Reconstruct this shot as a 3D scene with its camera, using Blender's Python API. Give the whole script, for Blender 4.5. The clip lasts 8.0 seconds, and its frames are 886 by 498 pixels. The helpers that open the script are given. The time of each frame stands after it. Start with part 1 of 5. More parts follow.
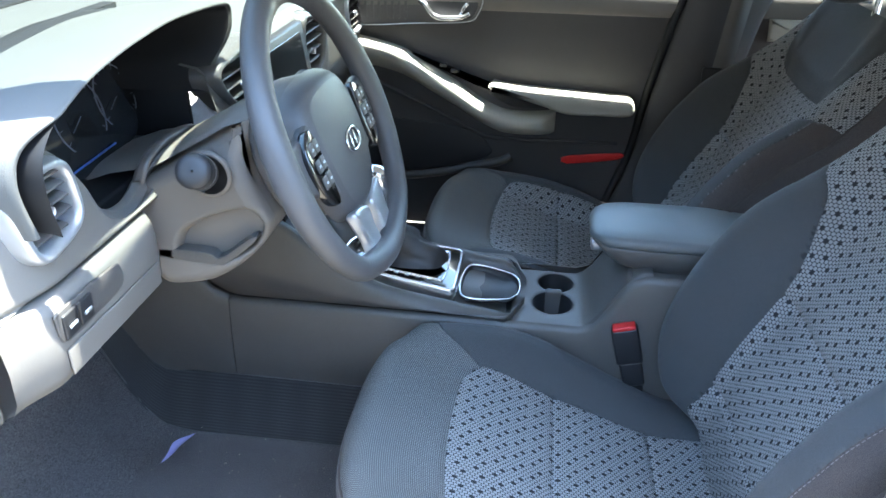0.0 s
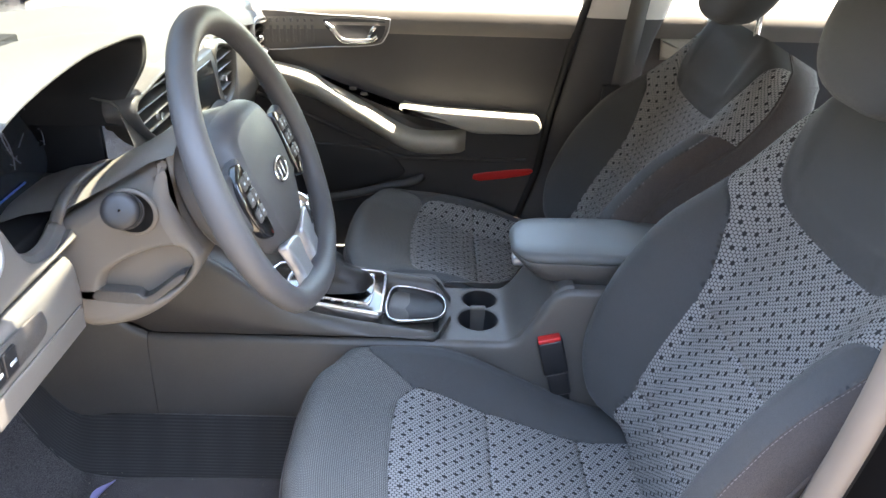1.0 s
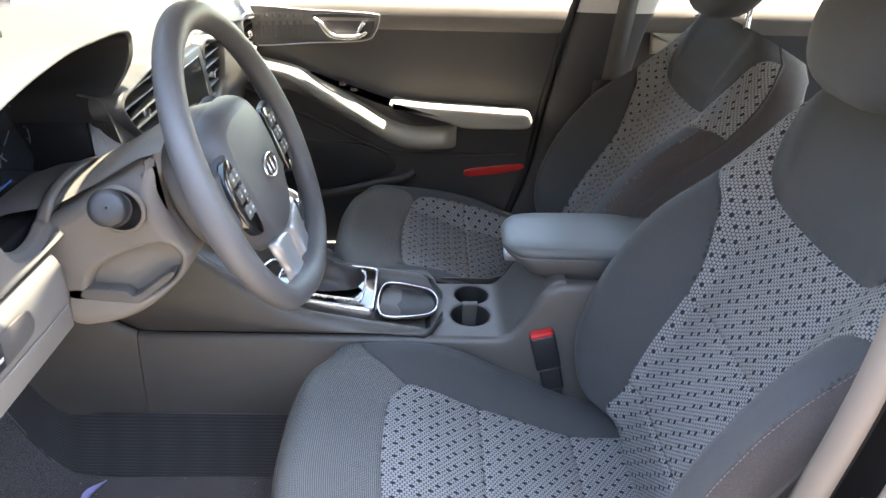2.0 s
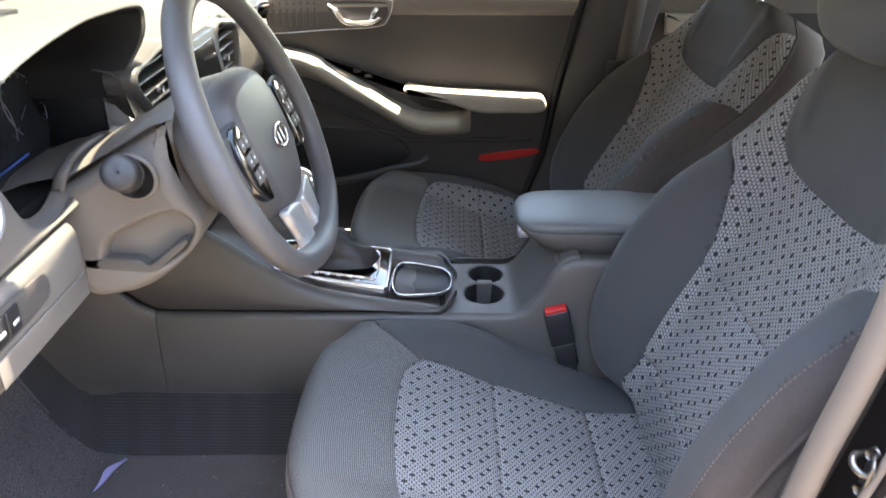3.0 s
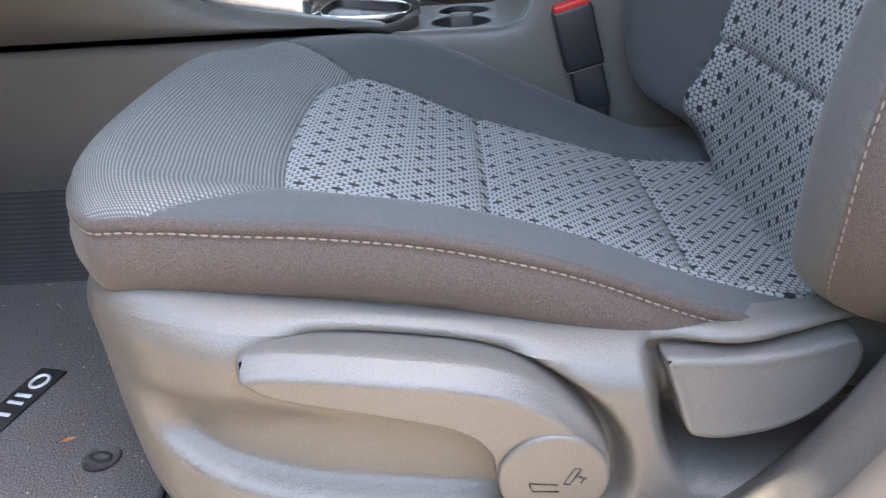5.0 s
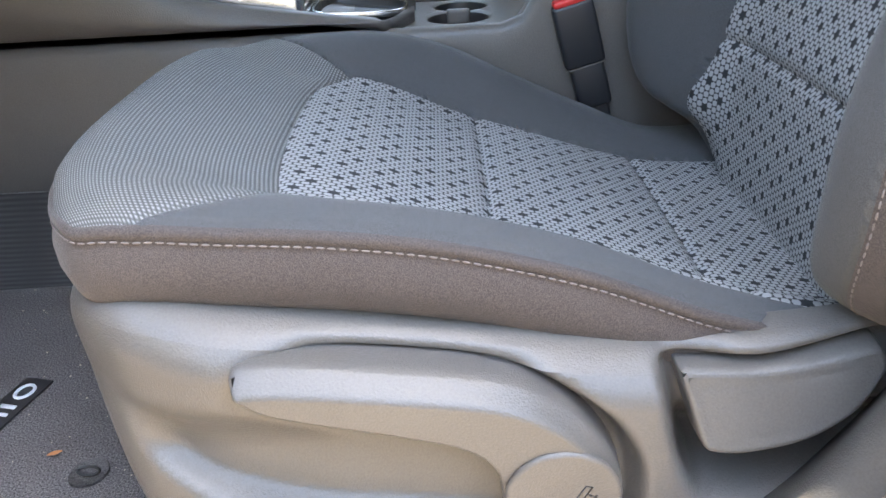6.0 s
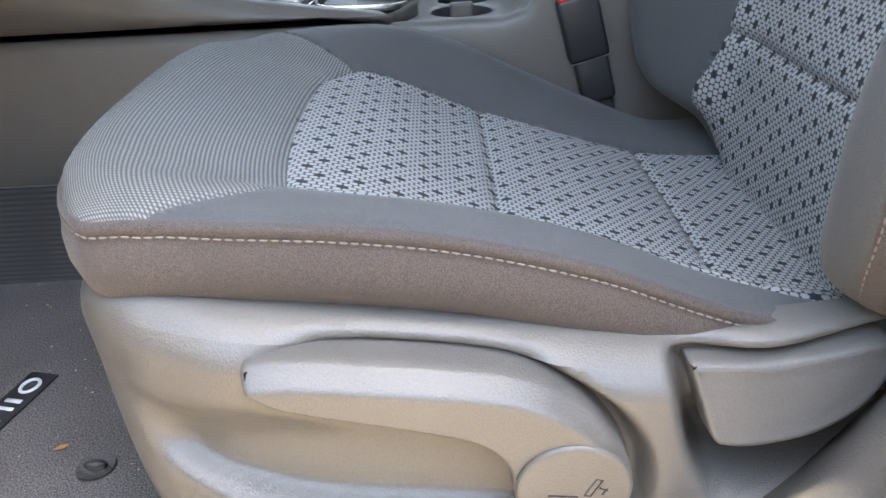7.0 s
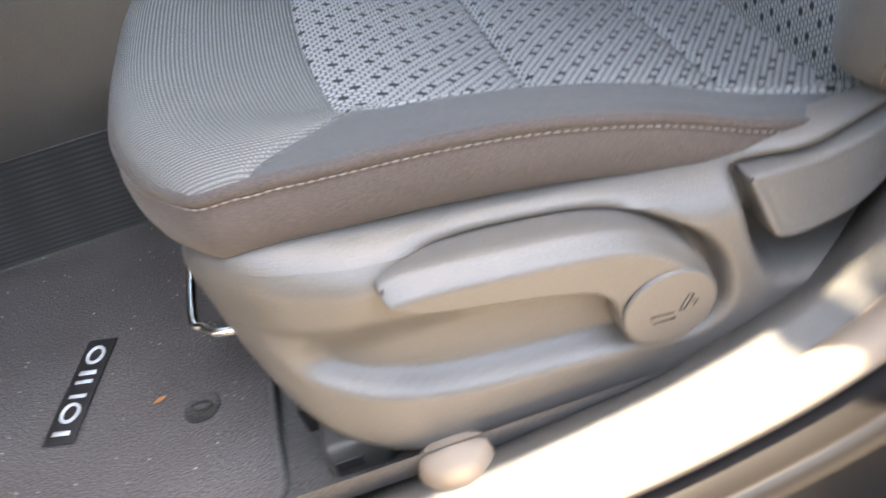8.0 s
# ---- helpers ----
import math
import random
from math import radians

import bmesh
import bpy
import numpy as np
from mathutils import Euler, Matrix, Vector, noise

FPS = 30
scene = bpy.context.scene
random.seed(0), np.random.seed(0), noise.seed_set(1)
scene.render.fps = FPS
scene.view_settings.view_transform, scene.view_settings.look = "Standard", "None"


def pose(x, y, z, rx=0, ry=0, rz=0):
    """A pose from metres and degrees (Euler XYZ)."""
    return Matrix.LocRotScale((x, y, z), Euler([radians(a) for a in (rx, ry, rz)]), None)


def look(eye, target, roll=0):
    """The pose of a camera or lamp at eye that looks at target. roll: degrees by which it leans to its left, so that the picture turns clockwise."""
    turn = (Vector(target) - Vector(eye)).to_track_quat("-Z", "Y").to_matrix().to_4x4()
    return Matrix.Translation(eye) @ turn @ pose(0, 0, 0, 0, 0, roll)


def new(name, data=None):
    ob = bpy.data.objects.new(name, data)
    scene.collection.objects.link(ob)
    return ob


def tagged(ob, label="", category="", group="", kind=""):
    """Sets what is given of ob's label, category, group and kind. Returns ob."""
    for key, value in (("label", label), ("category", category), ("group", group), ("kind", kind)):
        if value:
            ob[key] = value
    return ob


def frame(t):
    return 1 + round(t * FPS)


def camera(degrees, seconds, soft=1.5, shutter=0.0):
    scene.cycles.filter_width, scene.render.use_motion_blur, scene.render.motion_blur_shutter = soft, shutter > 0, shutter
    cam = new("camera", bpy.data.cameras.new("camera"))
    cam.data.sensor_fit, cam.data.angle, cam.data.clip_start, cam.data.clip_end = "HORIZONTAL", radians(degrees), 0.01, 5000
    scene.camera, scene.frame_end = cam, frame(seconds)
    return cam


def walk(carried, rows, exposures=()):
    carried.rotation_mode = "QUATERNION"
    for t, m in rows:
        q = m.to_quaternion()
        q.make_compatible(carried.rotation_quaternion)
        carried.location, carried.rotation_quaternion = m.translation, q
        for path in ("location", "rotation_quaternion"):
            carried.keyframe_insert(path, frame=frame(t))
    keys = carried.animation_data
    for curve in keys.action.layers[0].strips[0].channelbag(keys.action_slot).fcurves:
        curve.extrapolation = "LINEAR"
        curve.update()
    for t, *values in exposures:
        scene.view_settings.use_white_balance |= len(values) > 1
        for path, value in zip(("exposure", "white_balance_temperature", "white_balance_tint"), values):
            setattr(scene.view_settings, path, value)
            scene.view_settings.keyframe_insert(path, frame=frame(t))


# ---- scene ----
cam = camera(62.2, 8.0, shutter=0.2)
METRES = 0.97
START = pose(-0.059, -1.273, 1.375, -28.904, -0.646, 8.227)
ROWS = [
    (0.0, 0.0, 0.0, 0.0, -0.0, 0.0, 0.0),
    (0.5, -0.0397, -0.0093, 0.0115, -5.42, 1.04, 2.23),
    (1.0, -0.0437, -0.0112, 0.0143, -7.54, 0.98, 3.07),
    (1.5, -0.0405, -0.0072, 0.0141, -8.09, 0.43, 3.33),
    (2.8, -0.0455, -0.0101, 0.0018, -7.28, 1.23, 4.16),
    (3.0, -0.029, -0.0106, -0.0377, -6.45, 0.96, 4.18),
    (3.2, -0.0068, -0.0039, -0.1188, -5.72, 0.77, 4.67),
    (3.5, 0.0254, 0.0655, -0.2622, -4.94, -0.02, 4.86),
    (3.7, 0.0391, 0.1459, -0.3348, -4.94, -0.38, 4.93),
    (4.0, 0.0492, 0.2816, -0.3877, -4.92, -0.66, 5.43),
    (4.5, 0.0522, 0.4273, -0.4347, -5.18, -0.23, 6.37),
    (5.0, 0.0632, 0.5065, -0.4285, -5.48, 0.42, 7.18),
    (6.5, 0.0545, 0.5322, -0.4204, -6.23, -0.12, 7.42),
    (7.0, 0.0513, 0.5312, -0.4194, -6.29, -0.39, 7.49),
    (7.5, 0.0512, 0.5313, -0.419, -7.18, -1.49, 8.33),
    (7.7, 0.0442, 0.5245, -0.4127, -8.31, -4.45, 11.41),
    (7.8, 0.0202, 0.5219, -0.4052, -9.73, -6.77, 14.08),
    (7.9, -0.0098, 0.5183, -0.3879, -11.59, -9.89, 17.14),
    (8.0, -0.0534, 0.5148, -0.361, -14.69, -14.37, 21.42),
]
walk(cam, [(t, START @ pose(METRES * x, METRES * y, METRES * z, 90 + pitch, roll, yaw))
           for t, x, y, z, yaw, pitch, roll in ROWS], exposures=[(0.0, 4.25, 6050, 0), (0.6, 4.4, 7200, 8), (2.6, 4.4, 7600, 11), (3.0, 4.35, 7800, 12), (3.5, 4.6, 8250, 13), (4.2, 4.5, 7800, 11), (7.0, 4.6, 8300, 7), (8.0, 4.6, 8850, 9)])

# ---- world, sun ----
world = bpy.data.worlds.new("sky")
scene.world = world
world.use_nodes = True
sky = world.node_tree.nodes.new("ShaderNodeTexSky")
sky.sky_type, sky.sun_disc = "NISHITA", False
sky.sun_elevation, sky.sun_rotation = radians(76), radians(66)
world.node_tree.links.new(sky.outputs[0], world.node_tree.nodes["Background"].inputs[0])
world.node_tree.nodes["Background"].inputs[1].default_value = 0.15
sun = new("sun", bpy.data.lights.new("sun", "SUN"))
sun.data.energy, sun.data.angle, sun.data.color = 3.2, radians(0.6), (1.0, 0.95, 0.88)
sun.matrix_world = look((2.2, 0.98, 10), (0, 0, 0))


# ---- materials ----
def mat(name, color, rough=0.6, metal=0.0, var=0.12, scale=60.0, bump=0.15, fine=900.0, dist=0.001, coat=0.0, dust=0.0, speck=0.0):
    """A surface with two scales of variation: broad stains and fine grain."""
    m = bpy.data.materials.new(name)
    m.use_nodes = True
    nt = m.node_tree
    b = nt.nodes["Principled BSDF"]
    b.inputs["Roughness"].default_value, b.inputs["Metallic"].default_value = rough, metal
    b.inputs["Coat Weight"].default_value = coat
    co = nt.nodes.new("ShaderNodeTexCoord")
    n1, n2 = nt.nodes.new("ShaderNodeTexNoise"), nt.nodes.new("ShaderNodeTexNoise")
    n1.inputs["Scale"].default_value, n1.inputs["Detail"].default_value = scale * 0.15, 6
    n2.inputs["Scale"].default_value, n2.inputs["Detail"].default_value = fine, 3
    for n in (n1, n2):
        nt.links.new(co.outputs["Object"], n.inputs["Vector"])
    ramp = nt.nodes.new("ShaderNodeMix")
    ramp.data_type = "RGBA"
    ramp.inputs["A"].default_value = (*[c * (1 - var) for c in color], 1)
    ramp.inputs["B"].default_value = (*[min(1, c * (1 + var) + dust) for c in color], 1)
    nt.links.new(n1.outputs["Fac"], ramp.inputs["Factor"])
    nt.links.new(ramp.outputs["Result"], b.inputs["Base Color"])
    if speck:
        grain = nt.nodes.new("ShaderNodeMix")
        grain.data_type, grain.blend_type = "RGBA", "MULTIPLY"
        grain.inputs["Factor"].default_value = 1.0
        lit = nt.nodes.new("ShaderNodeMapRange")
        for k, v in (("From Min", 0.3), ("From Max", 0.7), ("To Min", 1 - speck), ("To Max", 1 + speck)):
            lit.inputs[k].default_value = v
        nt.links.new(n2.outputs["Fac"], lit.inputs["Value"])
        nt.links.new(ramp.outputs["Result"], grain.inputs["A"])
        nt.links.new(lit.outputs[0], grain.inputs["B"])
        nt.links.new(grain.outputs["Result"], b.inputs["Base Color"])
    bp = nt.nodes.new("ShaderNodeBump")
    bp.inputs["Strength"].default_value, bp.inputs["Distance"].default_value = bump, dist
    nt.links.new(n2.outputs["Fac"], bp.inputs["Height"])
    nt.links.new(bp.outputs["Normal"], b.inputs["Normal"])
    return m


def maths(nt, op, a, b=None):
    n = nt.nodes.new("ShaderNodeMath")
    n.operation = op
    for i, v in enumerate((a, b)):
        if v is None:
            continue
        if isinstance(v, (int, float)):
            n.inputs[i].default_value = v
        else:
            nt.links.new(v, n.inputs[i])
    return n.outputs[0]




def pane(name, tint):
    """Thin tinted window glass: light passes, tinted, and the surface shines at a slant."""
    m = bpy.data.materials.new(name)
    m.use_nodes = True
    nt = m.node_tree
    nt.nodes.remove(nt.nodes["Principled BSDF"])
    clear, shine, mix, fres = [nt.nodes.new("ShaderNode" + k) for k in ("BsdfTransparent", "BsdfGlossy", "MixShader", "Fresnel")]
    clear.inputs[0].default_value = (*tint, 1)
    shine.inputs["Roughness"].default_value = 0.02
    nt.links.new(fres.outputs[0], mix.inputs[0])
    nt.links.new(clear.outputs[0], mix.inputs[1])
    nt.links.new(shine.outputs[0], mix.inputs[2])
    nt.links.new(mix.outputs[0], nt.nodes["Material Output"].inputs[0])
    return m


GLASS = pane("green tinted window glass", (0.42, 0.455, 0.435))
SIDEGLASS = pane("clear side window glass", (0.86, 0.90, 0.87))
FABRIC = mat("charcoal seat fabric", (0.058, 0.060, 0.062), 0.85, fine=1500, bump=0.4, speck=0.3)
# the brown in this charcoal stands in for warm light off the ground
SKIRT = mat("charcoal seat side fabric browned for ground bounce", (0.050, 0.040, 0.037), 0.85, fine=1200, bump=0.5, speck=0.5)


for cloth in (FABRIC, SKIRT):
    nap = cloth.node_tree.nodes["Principled BSDF"].inputs
    nap["Sheen Weight"].default_value, nap["Sheen Roughness"].default_value = 0.10, 0.45


def woven(name, light, seam, dark):
    """Pale six-sided cells in offset rows with scattered dark cells, drawn on the UV in metres."""
    m = mat(name, light, 0.9)
    nt = m.node_tree
    b = nt.nodes["Principled BSDF"]
    sep = nt.nodes.new("ShaderNodeSeparateXYZ")
    nt.links.new(nt.nodes.new("ShaderNodeUVMap").outputs[0], sep.inputs[0])
    wide, high = 0.0072, 0.0047
    u, v = maths(nt, "DIVIDE", maths(nt, "ADD", sep.outputs[0], 3.0), wide), maths(nt, "DIVIDE", maths(nt, "ADD", sep.outputs[1], 3.0), high)
    row = maths(nt, "FLOOR", v)
    shift = maths(nt, "MULTIPLY", maths(nt, "MODULO", row, 2.0), 0.5)
    us = maths(nt, "ADD", u, shift)
    col = maths(nt, "FLOOR", us)
    fu, fv = maths(nt, "ABSOLUTE", maths(nt, "SUBTRACT", maths(nt, "FRACT", us), 0.5)), maths(nt, "ABSOLUTE", maths(nt, "SUBTRACT", maths(nt, "FRACT", v), 0.5))
    edge = maths(nt, "MAXIMUM", maths(nt, "ADD", fu, maths(nt, "MULTIPLY", fv, 0.35)), fv)
    cell = nt.nodes.new("ShaderNodeMapRange")
    cell.inputs["From Min"].default_value, cell.inputs["From Max"].default_value = 0.50, 0.40
    nt.links.new(edge, cell.inputs["Value"])
    third = maths(nt, "FLOOR", maths(nt, "DIVIDE", row, 3.0))
    on_row = maths(nt, "LESS_THAN", maths(nt, "MODULO", row, 3.0), 0.5)
    on_col = maths(nt, "LESS_THAN", maths(nt, "MODULO", maths(nt, "ADD", col, maths(nt, "MULTIPLY", maths(nt, "MODULO", third, 2.0), 2.0)), 4.0), 0.5)
    spot = maths(nt, "MULTIPLY", on_row, on_col)
    base = b.inputs["Base Color"].links[0].from_socket
    mix = nt.nodes.new("ShaderNodeMix")
    mix.data_type = "RGBA"
    nt.links.new(cell.outputs[0], mix.inputs["Factor"])
    mix.inputs["A"].default_value = (*seam, 1)
    nt.links.new(base, mix.inputs["B"])
    mix2 = nt.nodes.new("ShaderNodeMix")
    mix2.data_type = "RGBA"
    nt.links.new(spot, mix2.inputs["Factor"])
    nt.links.new(mix.outputs["Result"], mix2.inputs["A"])
    mix2.inputs["B"].default_value = (*dark, 1)
    nt.links.new(mix2.outputs["Result"], b.inputs["Base Color"])
    bp = nt.nodes.new("ShaderNodeBump")
    bp.inputs["Strength"].default_value, bp.inputs["Distance"].default_value = 0.5, 0.0006
    nt.links.new(maths(nt, "MULTIPLY", cell.outputs[0], maths(nt, "SUBTRACT", 1.0, maths(nt, "MULTIPLY", spot, 0.7))), bp.inputs["Height"])
    nt.links.new(bp.outputs["Normal"], b.inputs["Normal"])
    return m


def ribbed(name, light, dark, pitch=0.0034, knots=0.0034, depth=0.25):
    """Fine cords side by side, drawn on the UV in metres."""
    m = mat(name, light, 0.85)
    nt = m.node_tree
    b = nt.nodes["Principled BSDF"]
    sep = nt.nodes.new("ShaderNodeSeparateXYZ")
    nt.links.new(nt.nodes.new("ShaderNodeUVMap").outputs[0], sep.inputs[0])
    cord = maths(nt, "MULTIPLY_ADD", maths(nt, "SINE", maths(nt, "MULTIPLY", sep.outputs[0], 2 * math.pi / pitch)), 0.5)
    knot = maths(nt, "MULTIPLY_ADD", maths(nt, "SINE", maths(nt, "MULTIPLY", sep.outputs[1], 2 * math.pi / knots)), depth)
    for n in nt.nodes:
        if n.type == "MATH" and n.operation == "MULTIPLY_ADD":
            n.inputs[2].default_value = 1 - n.inputs[1].default_value
    height = maths(nt, "MULTIPLY", cord, knot)
    mix = nt.nodes.new("ShaderNodeMix")
    mix.data_type = "RGBA"
    nt.links.new(height, mix.inputs["Factor"])
    mix.inputs["A"].default_value = (*dark, 1)
    nt.links.new(b.inputs["Base Color"].links[0].from_socket, mix.inputs["B"])
    nt.links.new(mix.outputs["Result"], b.inputs["Base Color"])
    bp = nt.nodes.new("ShaderNodeBump")
    bp.inputs["Strength"].default_value, bp.inputs["Distance"].default_value = 0.6, 0.0008
    nt.links.new(height, bp.inputs["Height"])
    nt.links.new(bp.outputs["Normal"], b.inputs["Normal"])
    return m


INSERT = woven("grey patterned seat fabric", (0.245, 0.245, 0.245), (0.038, 0.038, 0.039), (0.022, 0.023, 0.025))
RIB = ribbed("ribbed seat fabric", (0.235, 0.236, 0.229), (0.062, 0.062, 0.061), 0.0031, 0.0031, 0.42)
PLASTIC = mat("dark grey moulded plastic", (0.079, 0.073, 0.068), 0.38, var=0.16, fine=650, bump=0.4, dust=0.012, speck=0.09)
TRIM = mat("dark grey sill trim plastic", (0.046, 0.043, 0.040), 0.5, fine=650, bump=0.35, dust=0.008, speck=0.12)
DASHTOP = mat("grey dash top skin", (0.085, 0.084, 0.079), 0.7, fine=500, bump=0.3)
BLACK = mat("matt black lining", (0.006, 0.006, 0.007), 0.6)
PAD = mat("smooth grey padded vinyl", (0.105, 0.112, 0.113), 0.42, fine=800, bump=0.12)
DASH = mat("tan grey dashboard plastic", (0.135, 0.122, 0.108), 0.55, fine=700, bump=0.2, dust=0.02)
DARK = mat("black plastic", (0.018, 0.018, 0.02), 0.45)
GLOSS = mat("gloss black paint", (0.008, 0.008, 0.009), 0.12, coat=1.0, bump=0.0)
# coat and specular cut so the paint hardly mirrors the sunlit ground
PAINT = mat("dulled black body paint", (0.010, 0.009, 0.009), 0.28, bump=0.0)
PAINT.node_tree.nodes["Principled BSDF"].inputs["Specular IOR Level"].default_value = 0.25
CHROME = mat("satin chrome", (0.75, 0.75, 0.76), 0.18, metal=1.0, bump=0.02)
CARPET = mat("grey floor carpet", (0.085, 0.08, 0.08), 1.0, fine=700, bump=0.9, dist=0.003, dust=0.03, speck=0.5)
for yarn in (INSERT, RIB, FABRIC):
    yarn.node_tree.nodes["Principled BSDF"].inputs["Specular IOR Level"].default_value = 0.25
# darker than CARPET: the tunnel side's shade is put into the colour
TUNNEL = ribbed("ribbed tunnel carpet with shade in its colour", (0.042, 0.041, 0.043), (0.020, 0.020, 0.021), 0.0062, 0.07)
RUBBER = mat("tan door seal rubber", (0.165, 0.133, 0.108), 0.7)
RED = mat("red plastic", (0.55, 0.02, 0.02), 0.35)
GROUND = mat("dry brown ground", (0.17, 0.147, 0.122), 0.95, scale=20, fine=80, bump=0.5, dist=0.01)
THREAD = mat("pale sewing thread", (0.15, 0.13, 0.122), 0.8)
SILVER = mat("matt silver plastic", (0.45, 0.46, 0.48), 0.35, metal=0.7, bump=0.02)
DOORSKIN = mat("charcoal door panel plastic", (0.046, 0.044, 0.045), 0.55, var=0.14, fine=650, bump=0.35, speck=0.08)
STEEL = mat("dull dark steel", (0.16, 0.155, 0.15), 0.3, metal=0.9, bump=0.02)
LEATHER = mat("grey steering wheel leather", (0.075, 0.073, 0.075), 0.45, fine=1400, bump=0.25)
SCREEN = mat("dark glass", (0.02, 0.022, 0.024), 0.08, bump=0.0)
ARM = mat("soft cream arm covering", (0.42, 0.40, 0.34), 0.55, fine=700, bump=0.15)
WEB = mat("grey woven belt", (0.09, 0.085, 0.08), 0.8, fine=1500)
MAT = mat("dark tufted floor mat", (0.086, 0.077, 0.078), 1.0, fine=640, bump=0.9, dist=0.004, dust=0.04, speck=1.0)
LEAF = mat("pale violet petal", (0.30, 0.28, 0.50), 0.7)
# YELLOW, ORANGE and LABEL are kept low: shade is put into their colours
YELLOW = mat("yellow sticker", (0.22, 0.20, 0.015), 0.5)
ORANGE = mat("orange sticker", (0.30, 0.10, 0.01), 0.5)
PAPER = mat("pale blue white sticker", (0.55, 0.58, 0.62), 0.5)
LABEL = mat("blue label paper darkened for shade", (0.14, 0.16, 0.195), 0.5)
GREYINK = mat("grey printing ink", (0.13, 0.14, 0.17), 0.6)
WALL = mat("dark plastered wall", (0.13, 0.12, 0.11), 0.9, scale=8, fine=60, bump=0.4, dist=0.01)
HEADLINER = mat("pale grey headliner cloth", (0.60, 0.58, 0.55), 0.95)


# ---- mesh helpers ----
def mesh_of(name, verts, faces, material, smooth=True, uv=None):
    me = bpy.data.meshes.new(name)
    me.from_pydata([tuple(map(float, v)) for v in verts], [], [tuple(dict.fromkeys(map(int, f))) for f in faces])
    if uv is not None:
        layer = me.uv_layers.new(name="UVMap")
        idx = np.empty(len(me.loops), dtype=np.int32)
        me.loops.foreach_get("vertex_index", idx)
        layer.data.foreach_set("uv", np.asarray(uv, dtype=np.float32)[idx].ravel())
    me.materials.append(material)
    if smooth:
        me.shade_smooth()
    me.update()
    return me


def part(name, data, material=None, parent=None, label=""):
    """Links a mesh or a bmesh as one object under a thing or under a part."""
    if isinstance(data, bmesh.types.BMesh):
        me = bpy.data.meshes.new(name)
        data.to_mesh(me)
        data.free()
        me.materials.append(material)
        me.shade_smooth()
        data = me
    ob = new(name, data)
    ob.parent = parent
    return tagged(ob, label) if label else ob


def thing(name, label, category, group="", kind="", at=(0, 0, 0)):
    ob = new(name)
    ob.empty_display_size = 0.05
    return tagged(ob, label, category, group, kind)


def smooth_line(pts, closed=False, n=8):
    """Catmull-Rom through the points."""
    p = [np.array(q, float) for q in pts]
    k, out = len(p), []
    for i in range(k if closed else k - 1):
        a, b, c, d = [p[(i + j) % k] if closed else p[min(max(i + j, 0), k - 1)] for j in (-1, 0, 1, 2)]
        for t in np.linspace(0, 1, n, endpoint=False):
            out.append(0.5 * (2 * b + (c - a) * t + (2 * a - 5 * b + 4 * c - d) * t * t + (3 * b - a - 3 * c + d) * t ** 3))
    if not closed:
        out.append(p[-1])
    return np.array(out)


def tube(name, path, radius, material, parent, label="", sides=10, closed=False):
    """A round bar swept along a path; radius may vary along it."""
    path = np.asarray(path, float)
    n = len(path)
    rad = np.broadcast_to(np.asarray(radius, float), (n,))
    verts, faces, up = [], [], np.array([0.13, 0.21, 0.97])
    for i in range(n):
        t = path[(i + 1) % n] - path[i - 1] if closed or 0 < i < n - 1 else (path[1] - path[0] if i == 0 else path[-1] - path[-2])
        t = t / (np.linalg.norm(t) + 1e-12)
        a = np.cross(t, up)
        a /= np.linalg.norm(a) + 1e-12
        b = np.cross(t, a)
        for j in range(sides):
            th = 2 * math.pi * j / sides
            verts.append(path[i] + rad[i] * (math.cos(th) * a + math.sin(th) * b))
    for i in range(n if closed else n - 1):
        for j in range(sides):
            k, l = (i + 1) % n, (j + 1) % sides
            faces.append((i * sides + j, i * sides + l, k * sides + l, k * sides + j))
    if not closed:
        faces += [tuple(range(sides)), tuple(range((n - 1) * sides, n * sides))[::-1]]
    return part(name, mesh_of(name, verts, faces, material), parent=parent, label=label)


def skin(name, rows, material, parent, label="", close_u=False, close_v=False, caps=False, smooth=True):
    """A surface through rows of points (all of one length)."""
    rows = np.asarray(rows, float)
    a, b = rows.shape[:2]
    verts, faces = rows.reshape(-1, 3), []
    for i in range(a if close_u else a - 1):
        for j in range(b if close_v else b - 1):
            k, l = (i + 1) % a, (j + 1) % b
            faces.append((i * b + j, i * b + l, k * b + l, k * b + j))
    if caps:
        faces += [tuple(range(b))[::-1], tuple(range((a - 1) * b, a * b))]
    me = mesh_of(name, verts, faces, material, smooth)
    bm = bmesh.new()
    bm.from_mesh(me)
    bmesh.ops.recalc_face_normals(bm, faces=bm.faces)
    bm.to_mesh(me)
    bm.free()
    return part(name, me, parent=parent, label=label)


def box(name, lo, hi, material, parent, bevel=0.004, label="", seg=2, m=None):
    """A block with rounded edges between two corners."""
    bm = bmesh.new()
    bmesh.ops.create_cube(bm, size=1)
    lo, hi = Vector(lo), Vector(hi)
    for v in bm.verts:
        v.co = Vector([(lo[i] + hi[i]) / 2 + v.co[i] * (hi[i] - lo[i]) for i in range(3)])
    if bevel:
        bmesh.ops.bevel(bm, geom=bm.edges[:], offset=bevel, segments=seg, affect="EDGES", profile=0.5)
    if m is not None:
        bmesh.ops.transform(bm, matrix=m, verts=bm.verts)
    return part(name, bm, material, parent, label)


